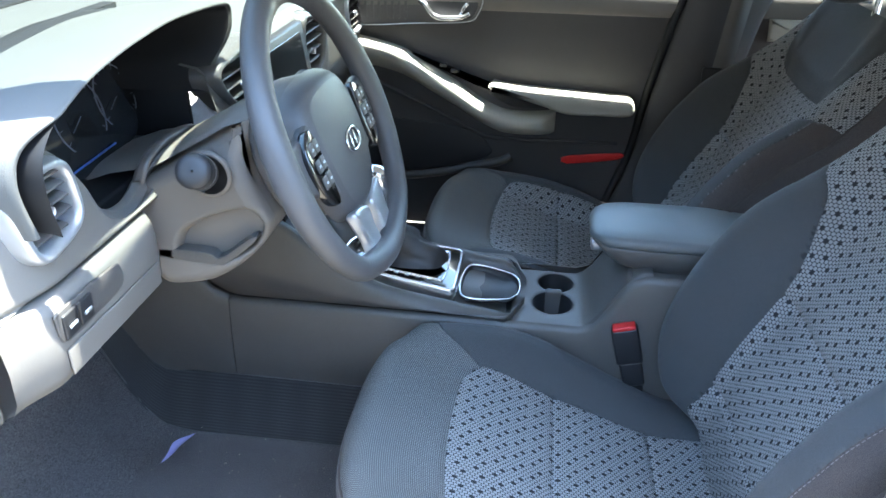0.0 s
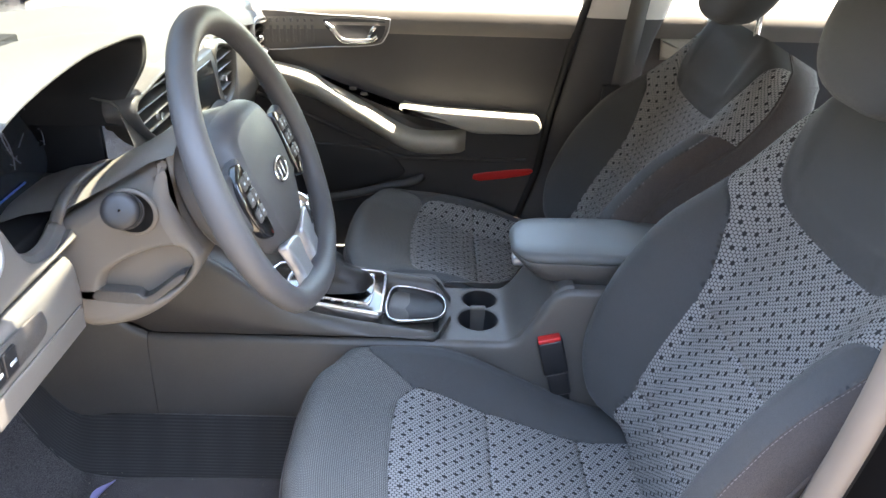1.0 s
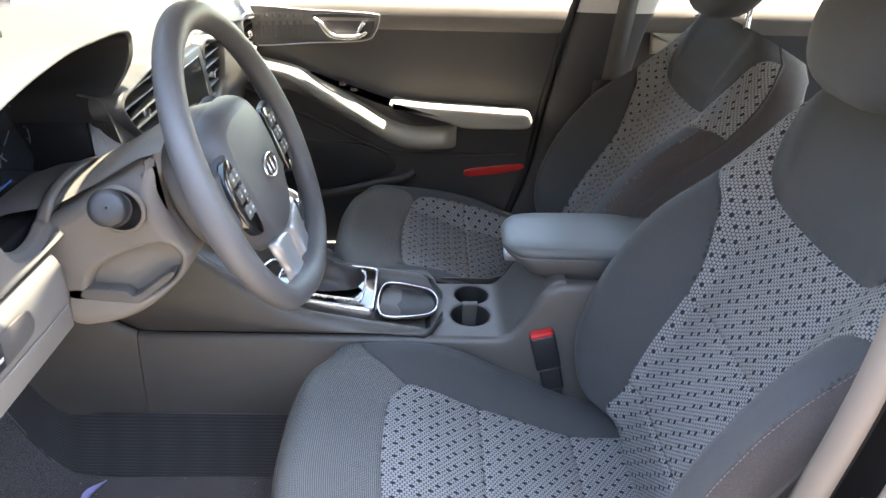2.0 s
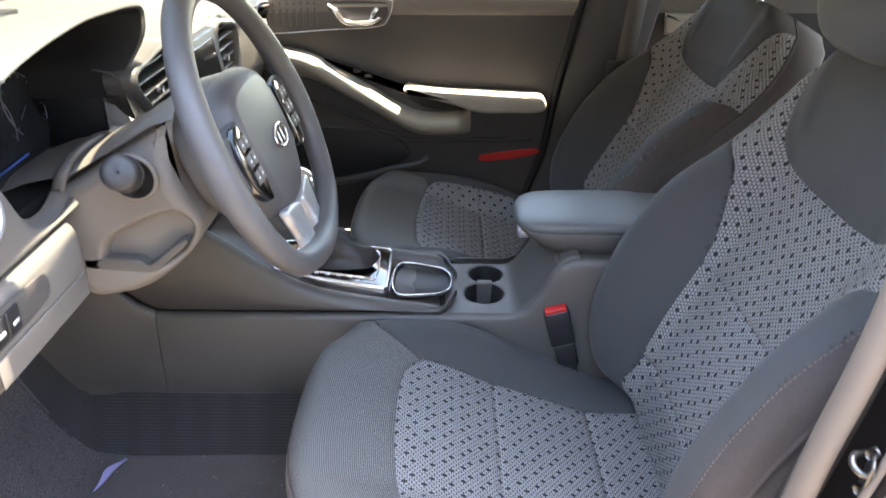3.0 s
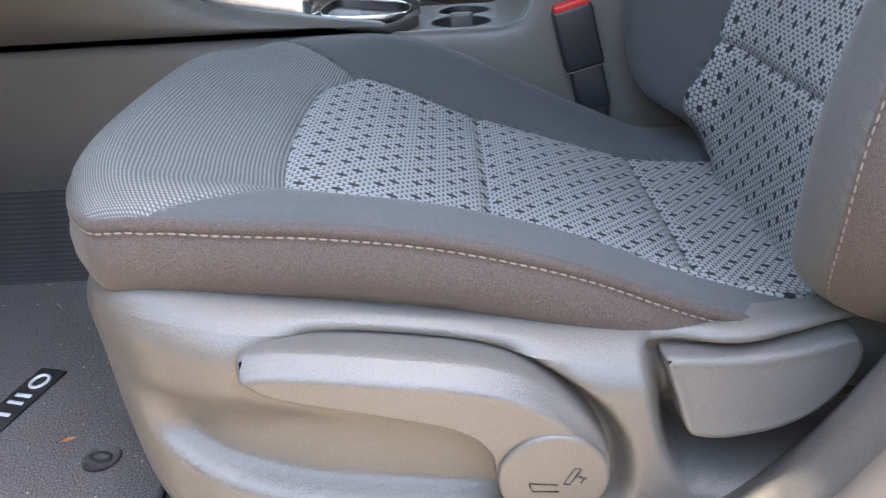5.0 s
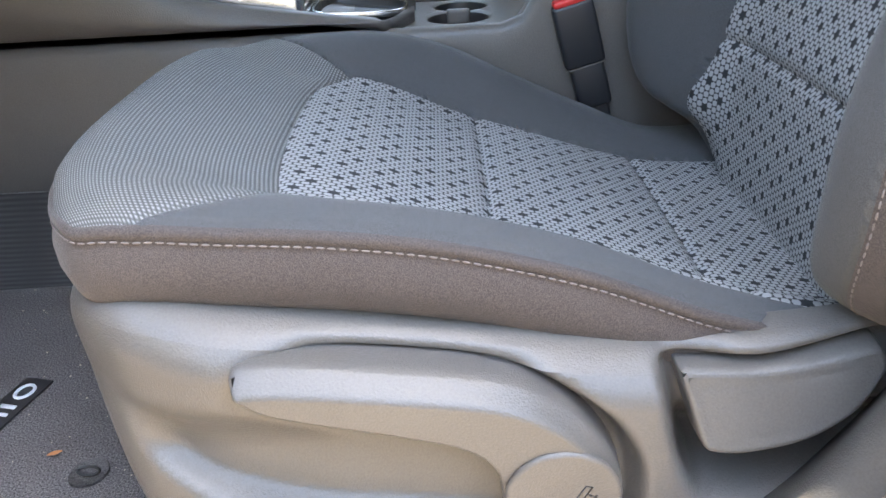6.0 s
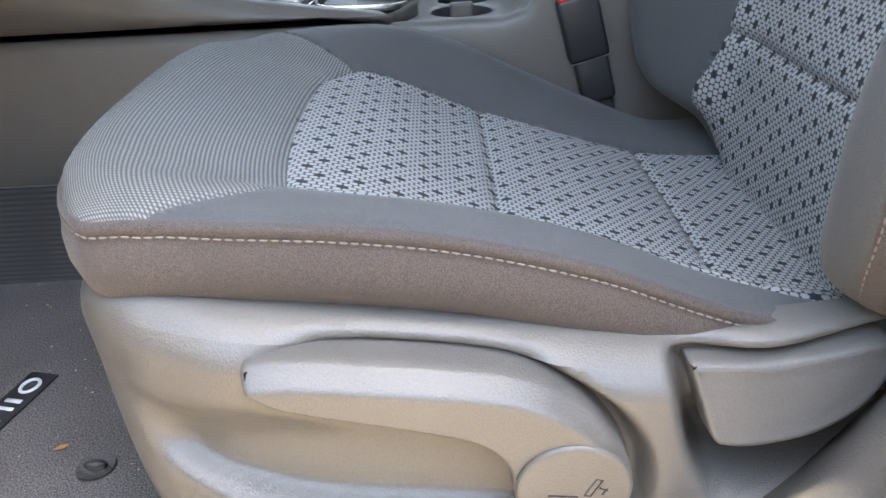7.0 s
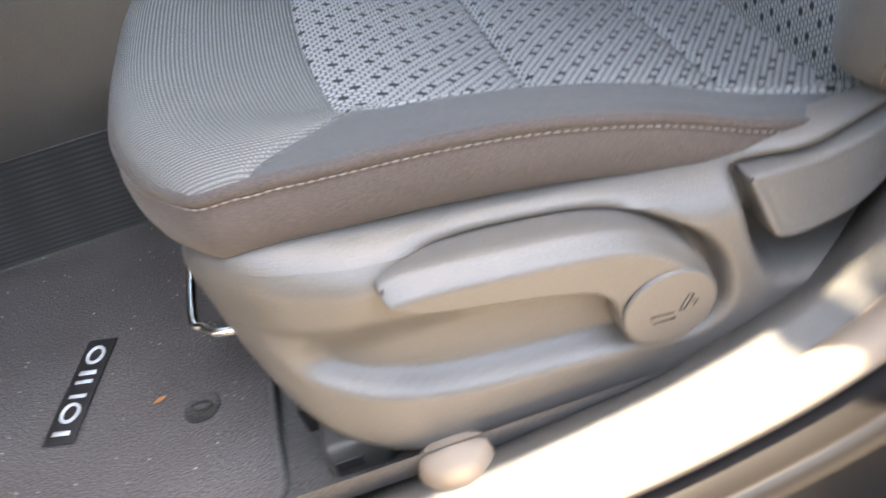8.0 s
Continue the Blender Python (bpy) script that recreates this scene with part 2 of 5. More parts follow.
def inside(poly, u, v):
    """Signed distance to a closed outline, positive inside."""
    poly, u, v = np.asarray(poly)[:, :2], np.asarray(u, float), np.asarray(v, float)
    best, wind = np.full(u.shape, 1e9), np.zeros(u.shape, bool)
    for (x0, y0), (x1, y1) in zip(poly, np.roll(poly, -1, axis=0)):
        ex, ey = x1 - x0, y1 - y0
        t = np.clip(((u - x0) * ex + (v - y0) * ey) / (ex * ex + ey * ey + 1e-15), 0, 1)
        best = np.minimum(best, np.hypot(u - x0 - t * ex, v - y0 - t * ey))
        if y0 != y1:
            hit = ((y0 > v) != (y1 > v)) & (u < (v - y0) * ex / ey + x0)
            wind ^= hit
    return np.where(wind, best, -best)


BORDER = []


def snapped(u, v, fields, cell):
    """Moves the vertices of a grid that lie close to a border onto it."""
    done = np.zeros(u.shape, bool)
    for f in fields:
        for _ in range(2):
            d, h = f(u, v), cell * 0.05
            gu, gv = (f(u + h, v) - f(u - h, v)) / (2 * h), (f(u, v + h) - f(u, v - h)) / (2 * h)
            g2 = gu * gu + gv * gv + 1e-9
            near = (np.abs(d) / np.sqrt(g2) < 0.68 * cell) & ~done
            u, v = np.where(near, u - d * gu / g2, u), np.where(near, v - d * gv / g2, v)
        done |= np.abs(f(u, v)) < 0.02 * cell
    BORDER.clear()
    BORDER.append(done)
    return u, v


def cut_grid(u, v, keep, point):
    """The faces of a grid that keep() chooses, as verts, faces and uv."""
    a, b = u.shape
    i = np.arange(a * b).reshape(a, b)
    quads = np.stack([i[:-1, :-1], i[1:, :-1], i[1:, 1:], i[:-1, 1:]], -1).reshape(-1, 4)
    chosen = lambda q: keep(u.ravel()[q].mean(1), v.ravel()[q].mean(1))
    on = BORDER[0].ravel()[quads] if BORDER and BORDER[0].shape == u.shape else np.zeros(quads.shape, bool)
    first, second = on[:, 0] & on[:, 2], on[:, 1] & on[:, 3]
    second &= ~first
    pieces = [quads[~first & ~second]]
    a, b = quads[first], quads[second]
    pieces += [a[:, [0, 1, 2, 2]], a[:, [0, 2, 3, 3]], b[:, [0, 1, 3, 3]], b[:, [1, 2, 3, 3]]]
    kept = []
    for k, q in enumerate(pieces):
        if len(q):
            kept.append(q[chosen(q if k == 0 else q[:, :3])])
    quads = np.vstack(kept)
    used, flat = np.unique(quads, return_inverse=True)
    uu, vv = u.ravel()[used], v.ravel()[used]
    return np.stack(point(uu, vv), -1), flat.reshape(-1, 4), np.stack([uu, vv], -1)


def around(outline, spacing):
    """A closed outline in even steps, counter-clockwise."""
    o = np.asarray(outline, float)
    if (o[:, 0] * np.roll(o[:, 1], -1) - o[:, 1] * np.roll(o[:, 0], -1)).sum() < 0:
        o = o[::-1]
    p = np.vstack([o, o[:1]])
    dist = np.concatenate([[0], np.cumsum(np.linalg.norm(np.diff(p, axis=0), axis=1))])
    s = np.linspace(0, dist[-1], max(8, int(dist[-1] / spacing)), endpoint=False)
    return np.stack([np.interp(s, dist, p[:, 0]), np.interp(s, dist, p[:, 1])], 1)


def inset(o, d):
    """The outline moved inwards by d."""
    t = np.roll(o, -1, axis=0) - np.roll(o, 1, axis=0)
    t /= np.linalg.norm(t, axis=1)[:, None] + 1e-12
    return o + d * np.stack([-t[:, 1], t[:, 0]], 1)


def shell(name, outline, point, material, parent, label="", cell=0.004, rim=0.006, flip=False):
    """A moulded skin over a closed outline in a plane. point(u, v, d): the place for plane coordinates u, v and the depth d inside the outline."""
    o = around(outline, cell)
    n, verts, faces = len(o), [], []
    depths = rim * (1 - np.cos(np.linspace(0, 1, 6) * math.pi / 2))
    for d in depths:
        q = inset(o, d)
        verts.append(np.stack(np.broadcast_arrays(*point(q[:, 0], q[:, 1], np.full(n, d))), -1))
    for k in range(len(depths) - 1):
        faces += [(k * n + i, k * n + (i + 1) % n, (k + 1) * n + (i + 1) % n, (k + 1) * n + i) for i in range(n)]
    q = inset(o, rim)
    lo, hi = q.min(0) - cell * 2, q.max(0) + cell * 2
    u, v = np.meshgrid(np.arange(lo[0], hi[0], cell), np.arange(lo[1], hi[1], cell), indexing="ij")
    f = lambda a, b: inside(q, a, b)
    u, v = snapped(u, v, [f], cell)
    k, h = f(u, v), cell * 0.05
    i = np.arange(u.size).reshape(u.shape)
    quads = np.stack([i[:-1, :-1], i[1:, :-1], i[1:, 1:], i[:-1, 1:]], -1).reshape(-1, 4)
    quads = quads[k.ravel()[quads].max(1) > 0.02 * cell]
    for _ in range(3):
        k = f(u, v)
        gu, gv = (f(u + h, v) - f(u - h, v)) / (2 * h), (f(u, v + h) - f(u, v - h)) / (2 * h)
        g2, far = gu * gu + gv * gv + 1e-9, (k < 0) & (k > -1.6 * cell)
        u, v = np.where(far, u - k * gu / g2, u), np.where(far, v - k * gv / g2, v)
    used, flat = np.unique(quads, return_inverse=True)
    uu, vv = u.ravel()[used], v.ravel()[used]
    more = np.stack(np.broadcast_arrays(*point(uu, vv, np.maximum(f(uu, vv), 0) + rim)), -1)
    faces += [tuple(x) for x in flat.reshape(-1, 4) + n * len(depths)]
    verts = np.vstack(verts + [more])
    if flip:
        faces = [x[::-1] for x in faces]
    return part(name, mesh_of(name, verts, faces, material), parent=parent, label=label)


def puck(name, outline, place, lo, hi, r, material, parent, label="", spacing=0.004):
    """A flat body with rounded edges over an outline, between two heights. place(a, b, h): a point of the world."""
    o = around(outline, spacing)
    rows = []
    for a in np.linspace(0, math.pi / 2, 4):
        rows.append((inset(o, r * (1 - math.sin(a))), lo + r * (1 - math.cos(a))))
    for a in np.linspace(math.pi / 2, 0, 4):
        rows.append((inset(o, r * (1 - math.sin(a))), hi - r * (1 - math.cos(a))))
    pts = [[place(p[0], p[1], h) for p in q] for q, h in rows]
    return skin(name, pts, material, parent, label, close_v=True, caps=True)


def step(a, b, x):
    t = np.clip((x - a) / (b - a), 0, 1)
    return t * t * (3 - 2 * t)


def roll(d, r):
    """How far a rounded edge of radius r falls back at the depth d inside the outline."""
    e = np.clip(r - d, 0, r)
    return r - np.sqrt(np.maximum(r * r - e * e, 0))


CURVES = {}


def curve_at(x, xs, ys):
    """A smooth curve through a few values."""
    key = (*xs, *ys)
    if key not in CURVES:
        CURVES[key] = smooth_line(list(zip(xs, ys)), n=12)
    pts = CURVES[key]
    return np.interp(x, pts[:, 0], pts[:, 1])


# ---- large structure ----
ground = thing("ground", "dry brown ground beside the parked car", "ground", kind="structure")
me = mesh_of("ground", [(-3000, -3000, 0), (3000, -3000, 0), (3000, 3000, 0), (-3000, 3000, 0)], [(0, 1, 2, 3)], GROUND, False)
part("ground_sheet", me, parent=ground)

# two unseen walls, added to hold low sky light off the seats
side_blocker = thing("wall_south", "plain dark unseen wall added to block low sky on the driver's side", "wall", kind="structure")
box("wall_slab", (-5.3, -6.3, 0), (12, -6.0, 4.2), WALL, side_blocker, 0.02)
front_blocker = thing("wall_west", "plain dark unseen wall added to block low sky before the car", "wall", kind="structure")
box("wall_slab", (-5.3, -6.0, 0), (-5.0, 9, 3.8), WALL, front_blocker, 0.02)

SILL_LINE = smooth_line([(-1.00, 0.40), (-0.85, 0.345), (-0.6, 0.325), (-0.3, 0.325), (-0.177, 0.333), (-0.068, 0.347), (0.021, 0.364), (0.107, 0.395), (0.165, 0.443),
                         (0.224, 0.558), (0.264, 0.678), (0.291, 0.788), (0.31, 0.884), (0.322, 0.962), (0.34, 1.1), (0.35, 1.25), (0.34, 1.36)], n=8)


def along_sill(profile, name, material, parent, label="", first=0, last=None, lean=0.0):
    """Sweeps a section (distance outwards from the opening's edge, y) along the sill and up the pillar."""
    line = SILL_LINE[first:last]
    tang = np.gradient(line, axis=0)
    tang /= np.linalg.norm(tang, axis=1)[:, None]
    rows = []
    for (x, z), (tx, tz) in zip(line, tang):
        rise = 0.13 * max(0.0, (z - 0.95) / 0.4) ** 2
        inwards = lean * step(0.48, 0.88, z)
        rows.append([(x + (n - inwards) * tz, y + rise, z - (n - inwards) * tx) for n, y in profile])
    return skin(name, rows, material, parent, label)


sill = thing("door_frame", "door opening frame with grey trim, rubber seal and black paint", "door frame", kind="structure")
along_sill([(0.085, -0.62), (0.05, -0.655), (0.022, -0.685), (0.006, -0.702), (0.0015, -0.709), (0.0, -0.716), (0.001, -0.722), (0.004, -0.727), (0.014, -0.748)], "sill_trim", TRIM, sill, "dark grey plastic sill and pillar trim")
along_sill([(0.011, -0.738), (0.004, -0.747), (0.001, -0.756), (0.003, -0.766), (0.011, -0.773), (0.020, -0.772), (0.026, -0.763), (0.028, -0.745)], "door_seal", RUBBER, sill, "tan grey rubber door seal", lean=0.036)
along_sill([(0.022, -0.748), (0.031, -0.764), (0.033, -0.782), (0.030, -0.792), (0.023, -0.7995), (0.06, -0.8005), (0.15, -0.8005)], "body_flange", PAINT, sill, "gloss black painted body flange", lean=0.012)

floor = thing("floor", "dark carpeted car floor with a raised tunnel side", "floor", kind="structure")
rows = []
for x in np.linspace(-1.05, 0.75, 60):
    front = 0.42 * step(-0.78, -1.06, x)
    rows.append([(x, y, z + front * (0.9 if y < -0.1 else 1)) for y, z in
                 [(-0.70, 0.36), (-0.69, 0.32), (-0.67, 0.295), (-0.5, 0.285), (-0.3, 0.285), (-0.21, 0.288), (-0.185, 0.30), (-0.16, 0.34), (-0.14, 0.40), (-0.10, 0.46),
                  (0.10, 0.46), (0.14, 0.40), (0.16, 0.34), (0.185, 0.30), (0.21, 0.288), (0.5, 0.285), (0.67, 0.30), (0.70, 0.36)]])
skin("carpet", [r[:6] for r in rows], CARPET, floor)
skin("carpet", [r[5:13] for r in rows], CARPET, floor)
skin("carpet", [r[12:] for r in rows], CARPET, floor)
# ribbed carpet up the side of the tunnel, its colour darkened to include shade
xs, ds = np.meshgrid(np.linspace(-1.05, 0.30, 60), np.linspace(0, 1, 24), indexing="ij")
verts, faces, uv = cut_grid(xs, ds, lambda p, q: p < 9, lambda p, q: (p, -0.206 + 0.068 * q ** 0.75, 0.2925 + 0.115 * q ** 1.25 + 0.378 * step(-0.78, -1.06, p)))
uv = np.stack([0.13 * uv[:, 1], uv[:, 0]], -1)
part("tunnel_carpet", mesh_of("tunnel_carpet", verts, faces, TUNNEL, uv=uv), parent=floor, label="ribbed carpet strip darkened for shade")

roof = thing("ceiling", "pale cloth headliner under the car's steel roof", "ceiling", kind="structure")
rows = []
for x in np.linspace(-0.445, 1.76, 30):
    rows.append([(x, y, 1.46 - 0.09 * (abs(y) / 0.6) ** 3 - 0.05 * step(-0.1, -0.45, x) - 0.05 * step(0.7, 1.4, x)) for y in np.linspace(-0.60, 0.60, 17)])
skin("headliner", rows, HEADLINER, roof)
skin("roof_skin", [[(x, y * 1.03, z + 0.03) for x, y, z in r] for r in rows], GLOSS, roof)

# plain rear of the cabin
cabin = thing("wall_rear", "plain dark rear of the car cabin", "cabin wall", kind="structure")
box("rear_wall", (1.75, -0.72, 0.36), (1.80, 0.72, 1.05), PLASTIC, cabin, 0.01)
box("rear_side", (0.50, -0.78, 0.36), (1.76, -0.73, 1.03), PLASTIC, cabin, 0.01)
box("rear_floor", (0.74, -0.74, 0.30), (1.76, 0.74, 0.36), CARPET, cabin, 0.01)
skin("quarter_panel", [[(x, -0.74 + 0.13 * (z - 1.03) / 0.36, z) for x in (1.15, 1.76)] for z in (1.03, 1.15, 1.27, 1.39)], PLASTIC, cabin)

# the driver's own door, unseen, its swing and tinted pane set to shade the backrests
wide = thing("door_3", "driver's door swung open out of view with a dark inner panel", "door", kind="structure")
swing = Matrix.Translation((-0.84, -0.80, 0)) @ pose(0, 0, 0, 0, 0, -50)
rows = []
for z, y, s in ((0.36, -0.02, 0.86), (0.40, -0.01, 0.90), (0.60, 0.015, 0.98), (0.80, 0.02, 1.04), (0.98, 0.015, 1.08), (1.06, -0.01, 1.08), (1.08, -0.05, 1.08), (1.04, -0.12, 1.08), (0.75, -0.16, 1.06), (0.45, -0.15, 0.95), (0.33, -0.09, 0.86)):
    rows.append([tuple(swing @ Vector((u * s, y, z))) for u in np.linspace(0, 1, 12)])
skin("inner_panel", rows[:6], PLASTIC, wide, "dark grey inner panel")
skin("outer_skin", rows[5:] + rows[:1], GLOSS, wide, "gloss black outer skin")
tube("window_frame", [tuple(swing @ Vector(p)) for p in smooth_line([(0.10, -0.05, 1.08), (0.35, -0.02, 1.25), (0.60, 0.03, 1.36), (0.95, 0.05, 1.40), (1.12, 0.04, 1.34), (1.08, -0.04, 1.08)], n=6)], 0.016, GLOSS, wide, "black window frame")
skin("window_pane", [[tuple(swing @ Vector((u, -0.05 + 0.3 * (z - 1.08) , z))) for u in np.linspace(0.12 + 1.5 * (z - 1.08), 1.08, 8)] for z in (1.07, 1.17, 1.27, 1.37)], GLASS, wide, "tinted door glass").visible_shadow = False
tube("armrest", [tuple(swing @ Vector(p)) for p in smooth_line([(0.35, 0.03, 0.86), (0.55, 0.05, 0.80), (0.75, 0.055, 0.77), (0.98, 0.03, 0.78)], n=6)], 0.03, ARM, wide, "cream armrest")

# windscreen, its pillars and the passenger side glass
screen = thing("window_1", "tinted windscreen between dark pillars", "windscreen", kind="structure")
skin("windscreen_pane", [[(x, y * w, z - 0.03 * abs(y / 0.6) ** 2) for y in np.linspace(-0.6, 0.6, 9)] for x, z, w in ((-0.44, 1.43, 1.0), (-0.7, 1.33, 1.06), (-1.0, 1.20, 1.12), (-1.28, 1.06, 1.17))], GLASS, screen, "greenish tinted glass")
for sg in (-1, 1):
    tube("window_frame", smooth_line([(-0.40, sg * 0.60, 1.385), (-0.7, sg * 0.67, 1.29), (-1.0, sg * 0.74, 1.165), (-1.28, sg * 0.79, 1.03)], n=5), 0.028, GLOSS, screen, "black windscreen pillar")
side_window = thing("window_2", "closed clear passenger side window with a black upper frame", "window", kind="structure")
skin("window_frame", [[(x, y, z) for x in np.linspace(-0.45, 1.25, 12)] for y, z in ((0.595, 1.385), (0.60, 1.37), (0.65, 1.355), (0.685, 1.36), (0.69, 1.385), (0.60, 1.41))], GLOSS, side_window, "black upper frame")

skin("window_pane", [[(x, y, z) for x in np.linspace(-0.95, 0.30, 10)] for z, y in ((1.07, 0.745), (1.17, 0.725), (1.27, 0.695), (1.365, 0.66))], SIDEGLASS, side_window, "clear side glass").visible_shadow = False
skin("window_pane", [[(x, y, z) for x in np.linspace(0.42, 1.25, 8)] for z, y in ((1.07, 0.745), (1.17, 0.725), (1.27, 0.695), (1.365, 0.66))], SIDEGLASS, side_window, "clear rear side glass").visible_shadow = False

# ---- seats ----
HALF = 0.2512
ALONG = [-0.36, -0.30, -0.24, -0.17, -0.10, -0.03, 0.05, 0.13, 0.21, 0.28]


def cushion_front(v):
    return -0.322 + 0.0715 * np.minimum(np.abs(v) / 0.2485, 1.02) ** 2.93


def cushion_top(x, v):
    """Height of the seat cushion; v is positive towards the door."""
    a = np.abs(v)
    mid = curve_at(x, ALONG, [0.581, 0.604, 0.588, 0.567, 0.545, 0.516, 0.492, 0.468, 0.449, 0.437])
    outer = curve_at(x, ALONG, [0.591, 0.595, 0.596, 0.589, 0.5826, 0.5707, 0.547, 0.513, 0.491, 0.483])
    inner = curve_at(x, ALONG, [0.586, 0.585, 0.5865, 0.590, 0.588, 0.5695, 0.530, 0.491, 0.457, 0.455])
    edge = np.where(v > 0, outer, inner)
    z = mid + (edge - mid) * step(0.141, 0.222, a) + 0.0039 * np.sin(np.clip((a - 0.141) / (HALF - 0.141), 0, 1) * math.pi)
    z = z - 0.003 * step(0.010, 0.0, HALF - a)
    return z - roll(x - cushion_front(v), 0.045) / 0.045 * (0.006 + 0.020 * step(0.257, 0.169, a))


INSERT_EDGE = smooth_line([(0.31, 0.235), (0.27, 0.228), (0.21, 0.222), (0.16, 0.215), (0.086, 0.210), (0.0, 0.206), (-0.07, 0.205), (-0.11, 0.203), (-0.132, 0.193), (-0.148, 0.167), (-0.158, 0.12), (-0.164, 0.06), (-0.166, 0.0),
                           (-0.163, -0.10), (-0.152, -0.138), (-0.135, -0.158), (-0.11, -0.163), (0.0, -0.156), (0.09, -0.152), (0.172, -0.147), (0.235, -0.156), (0.30, -0.165)], n=6)
PANEL_SEAMS = (0.002, 0.172)


def build_seat(cy, side, dx, label, recline=0.0):
    seat = thing("car_seat", label, "car seat", "front seats")

    def place(x, v, z):
        return (x + dx, cy + side * v, z)

    def base(x, v, z):
        return place(x, v - 0.032, z)

    # cushion: front panel, three insert panels and two bolsters over one form
    poly = np.vstack([INSERT_EDGE, [(0.40, -0.165), (0.40, 0.235)]])
    fi = lambda x, v: inside(poly, x, v)
    s1 = lambda x, v: x - PANEL_SEAMS[0] + 0.10 * v * v
    s2 = lambda x, v: x - PANEL_SEAMS[1] + 0.10 * v * v
    fd = lambda x, v: x - np.where(v > 0, curve_at(v, [0.10, 0.15, 0.20, 0.215, 0.225, 0.237, 0.26], [-0.10, -0.125, -0.150, -0.165, -0.182, -0.202, -0.226]),
                                   curve_at(-v, [0.10, 0.15, 0.165, 0.180, 0.20, 0.225, 0.26], [-0.10, -0.125, -0.142, -0.165, -0.192, -0.213, -0.226]))

    def groove(x, v):
        g = 0.0035 * np.exp(-(fi(x, v) / 0.0045) ** 2)
        ins = fi(x, v) > -0.001
        g = g + np.where(ins, 0.005 * np.exp(-(s1(x, v) / 0.005) ** 2) + 0.005 * np.exp(-(s2(x, v) / 0.005) ** 2), 0)
        out = (fi(x, v) < 0.001) & (np.abs(v) > 0.10)
        g = g + np.where(out, 0.002 * np.exp(-(fd(x, v) / 0.004) ** 2), 0)
        pad = np.where(ins, 0.004 * np.sin(np.clip((x + 0.165) / 0.165, 0, 1) * math.pi) + 0.004 * np.sin(np.clip(x / 0.17, 0, 1) * math.pi), 0)
        return pad * np.clip(fi(x, v) / 0.03, 0, 1) - g

    cell = 0.0035
    a, b = np.meshgrid(np.linspace(-1, 1, 163), np.linspace(0, 1, 175), indexing="ij")
    v = a * HALF
    x = cushion_front(v) + (0.30 - cushion_front(v)) * b
    x, v = snapped(x, v, [fi, lambda p, q: np.where(fi(p, q) > -0.002, s1(p, q), 1), lambda p, q: np.where(fi(p, q) > -0.002, s2(p, q), 1),
                          lambda p, q: np.where((fi(p, q) < 0.002) & (np.abs(q) > 0.10), fd(p, q), 1)], cell)
    point = lambda p, q: place(p, q, cushion_top(p, q) + groove(p, q))
    ins = lambda p, q: fi(p, q) > 0
    for name, keep, m, lab in (
            ("cushion_insert", lambda p, q: ins(p, q) & (s1(p, q) < 0), INSERT, "grey patterned woven cushion panel"),
            ("cushion_insert", lambda p, q: ins(p, q) & (s1(p, q) > 0) & (s2(p, q) < 0), INSERT, "grey patterned woven cushion panel"),
            ("cushion_insert", lambda p, q: ins(p, q) & (s2(p, q) > 0), INSERT, "grey patterned woven cushion panel"),
            ("cushion_front", lambda p, q: ~ins(p, q) & ((fd(p, q) < 0) | (np.abs(q) < 0.10)), RIB, "dark grey ribbed front panel"),
            ("cushion_bolster", lambda p, q: ~ins(p, q) & (fd(p, q) > 0) & (q > 0.10), FABRIC, ""),
            ("cushion_bolster", lambda p, q: ~ins(p, q) & (fd(p, q) > 0) & (q < -0.10), FABRIC, "")):
        verts, faces, uv = cut_grid(x, v, keep, point)
        if name == "cushion_front":
            lip = uv[:, 0] - cushion_front(uv[:, 1])
            uv[:, 0] = lip + 0.25 * cushion_front(uv[:, 1]) - 0.026 * np.clip(1 - lip / 0.045, 0, 1) ** 2
        part(name, mesh_of(name, verts, faces if side < 0 else faces[:, ::-1], m, uv=uv), parent=seat, label=lab)

    # rim of the cushion: the sewn edge and the side skirt below it
    rim = [(xx, HALF) for xx in np.linspace(0.28, cushion_front(HALF) + 0.002, 50)]
    rim += [(float(cushion_front(vv)), vv) for vv in np.linspace(HALF, -HALF, 90)]
    rim += [(xx, -HALF) for xx in np.linspace(cushion_front(HALF) + 0.002, 0.28, 50)]
    rim = np.array(rim)
    for _ in range(4):
        rim[1:-1] = 0.25 * rim[:-2] + 0.5 * rim[1:-1] + 0.25 * rim[2:]
    zr = cushion_top(rim[:, 0], rim[:, 1]) + groove(rim[:, 0], rim[:, 1])
    tang = np.gradient(rim, axis=0)
    tang /= np.linalg.norm(tang, axis=1)[:, None]
    out = np.stack([-tang[:, 1], tang[:, 0]], 1)
    out *= np.sign((out * (rim - [0, 0])).sum(1))[:, None]
    rows = []
    for off, drop in ((-0.004, -0.001), (0.001, -0.001), (0.003, 0.002), (0.0025, 0.005), (0.001, 0.007), (0.003, 0.012), (0.006, 0.022), (0.006, 0.034), (0.003, 0.046), (-0.006, 0.056), (-0.02, 0.07), (-0.05, 0.10)):
        rows.append([place(p[0] + o[0] * off, p[1] + o[1] * off, z - drop) for p, o, z in zip(rim, out, zr)])
    skin("cushion_skirt", rows, SKIRT, seat, "brownish charcoal fabric side")
    # stitches along the sewn edge
    line = np.array([place(p[0] + o[0] * 0.0028, p[1] + o[1] * 0.0028, z - 0.0075) for p, o, z in zip(rim, out, zr)])
    stitches("seam_stitching", line, seat)

    # backrest
    build_back(seat, place, side, recline)

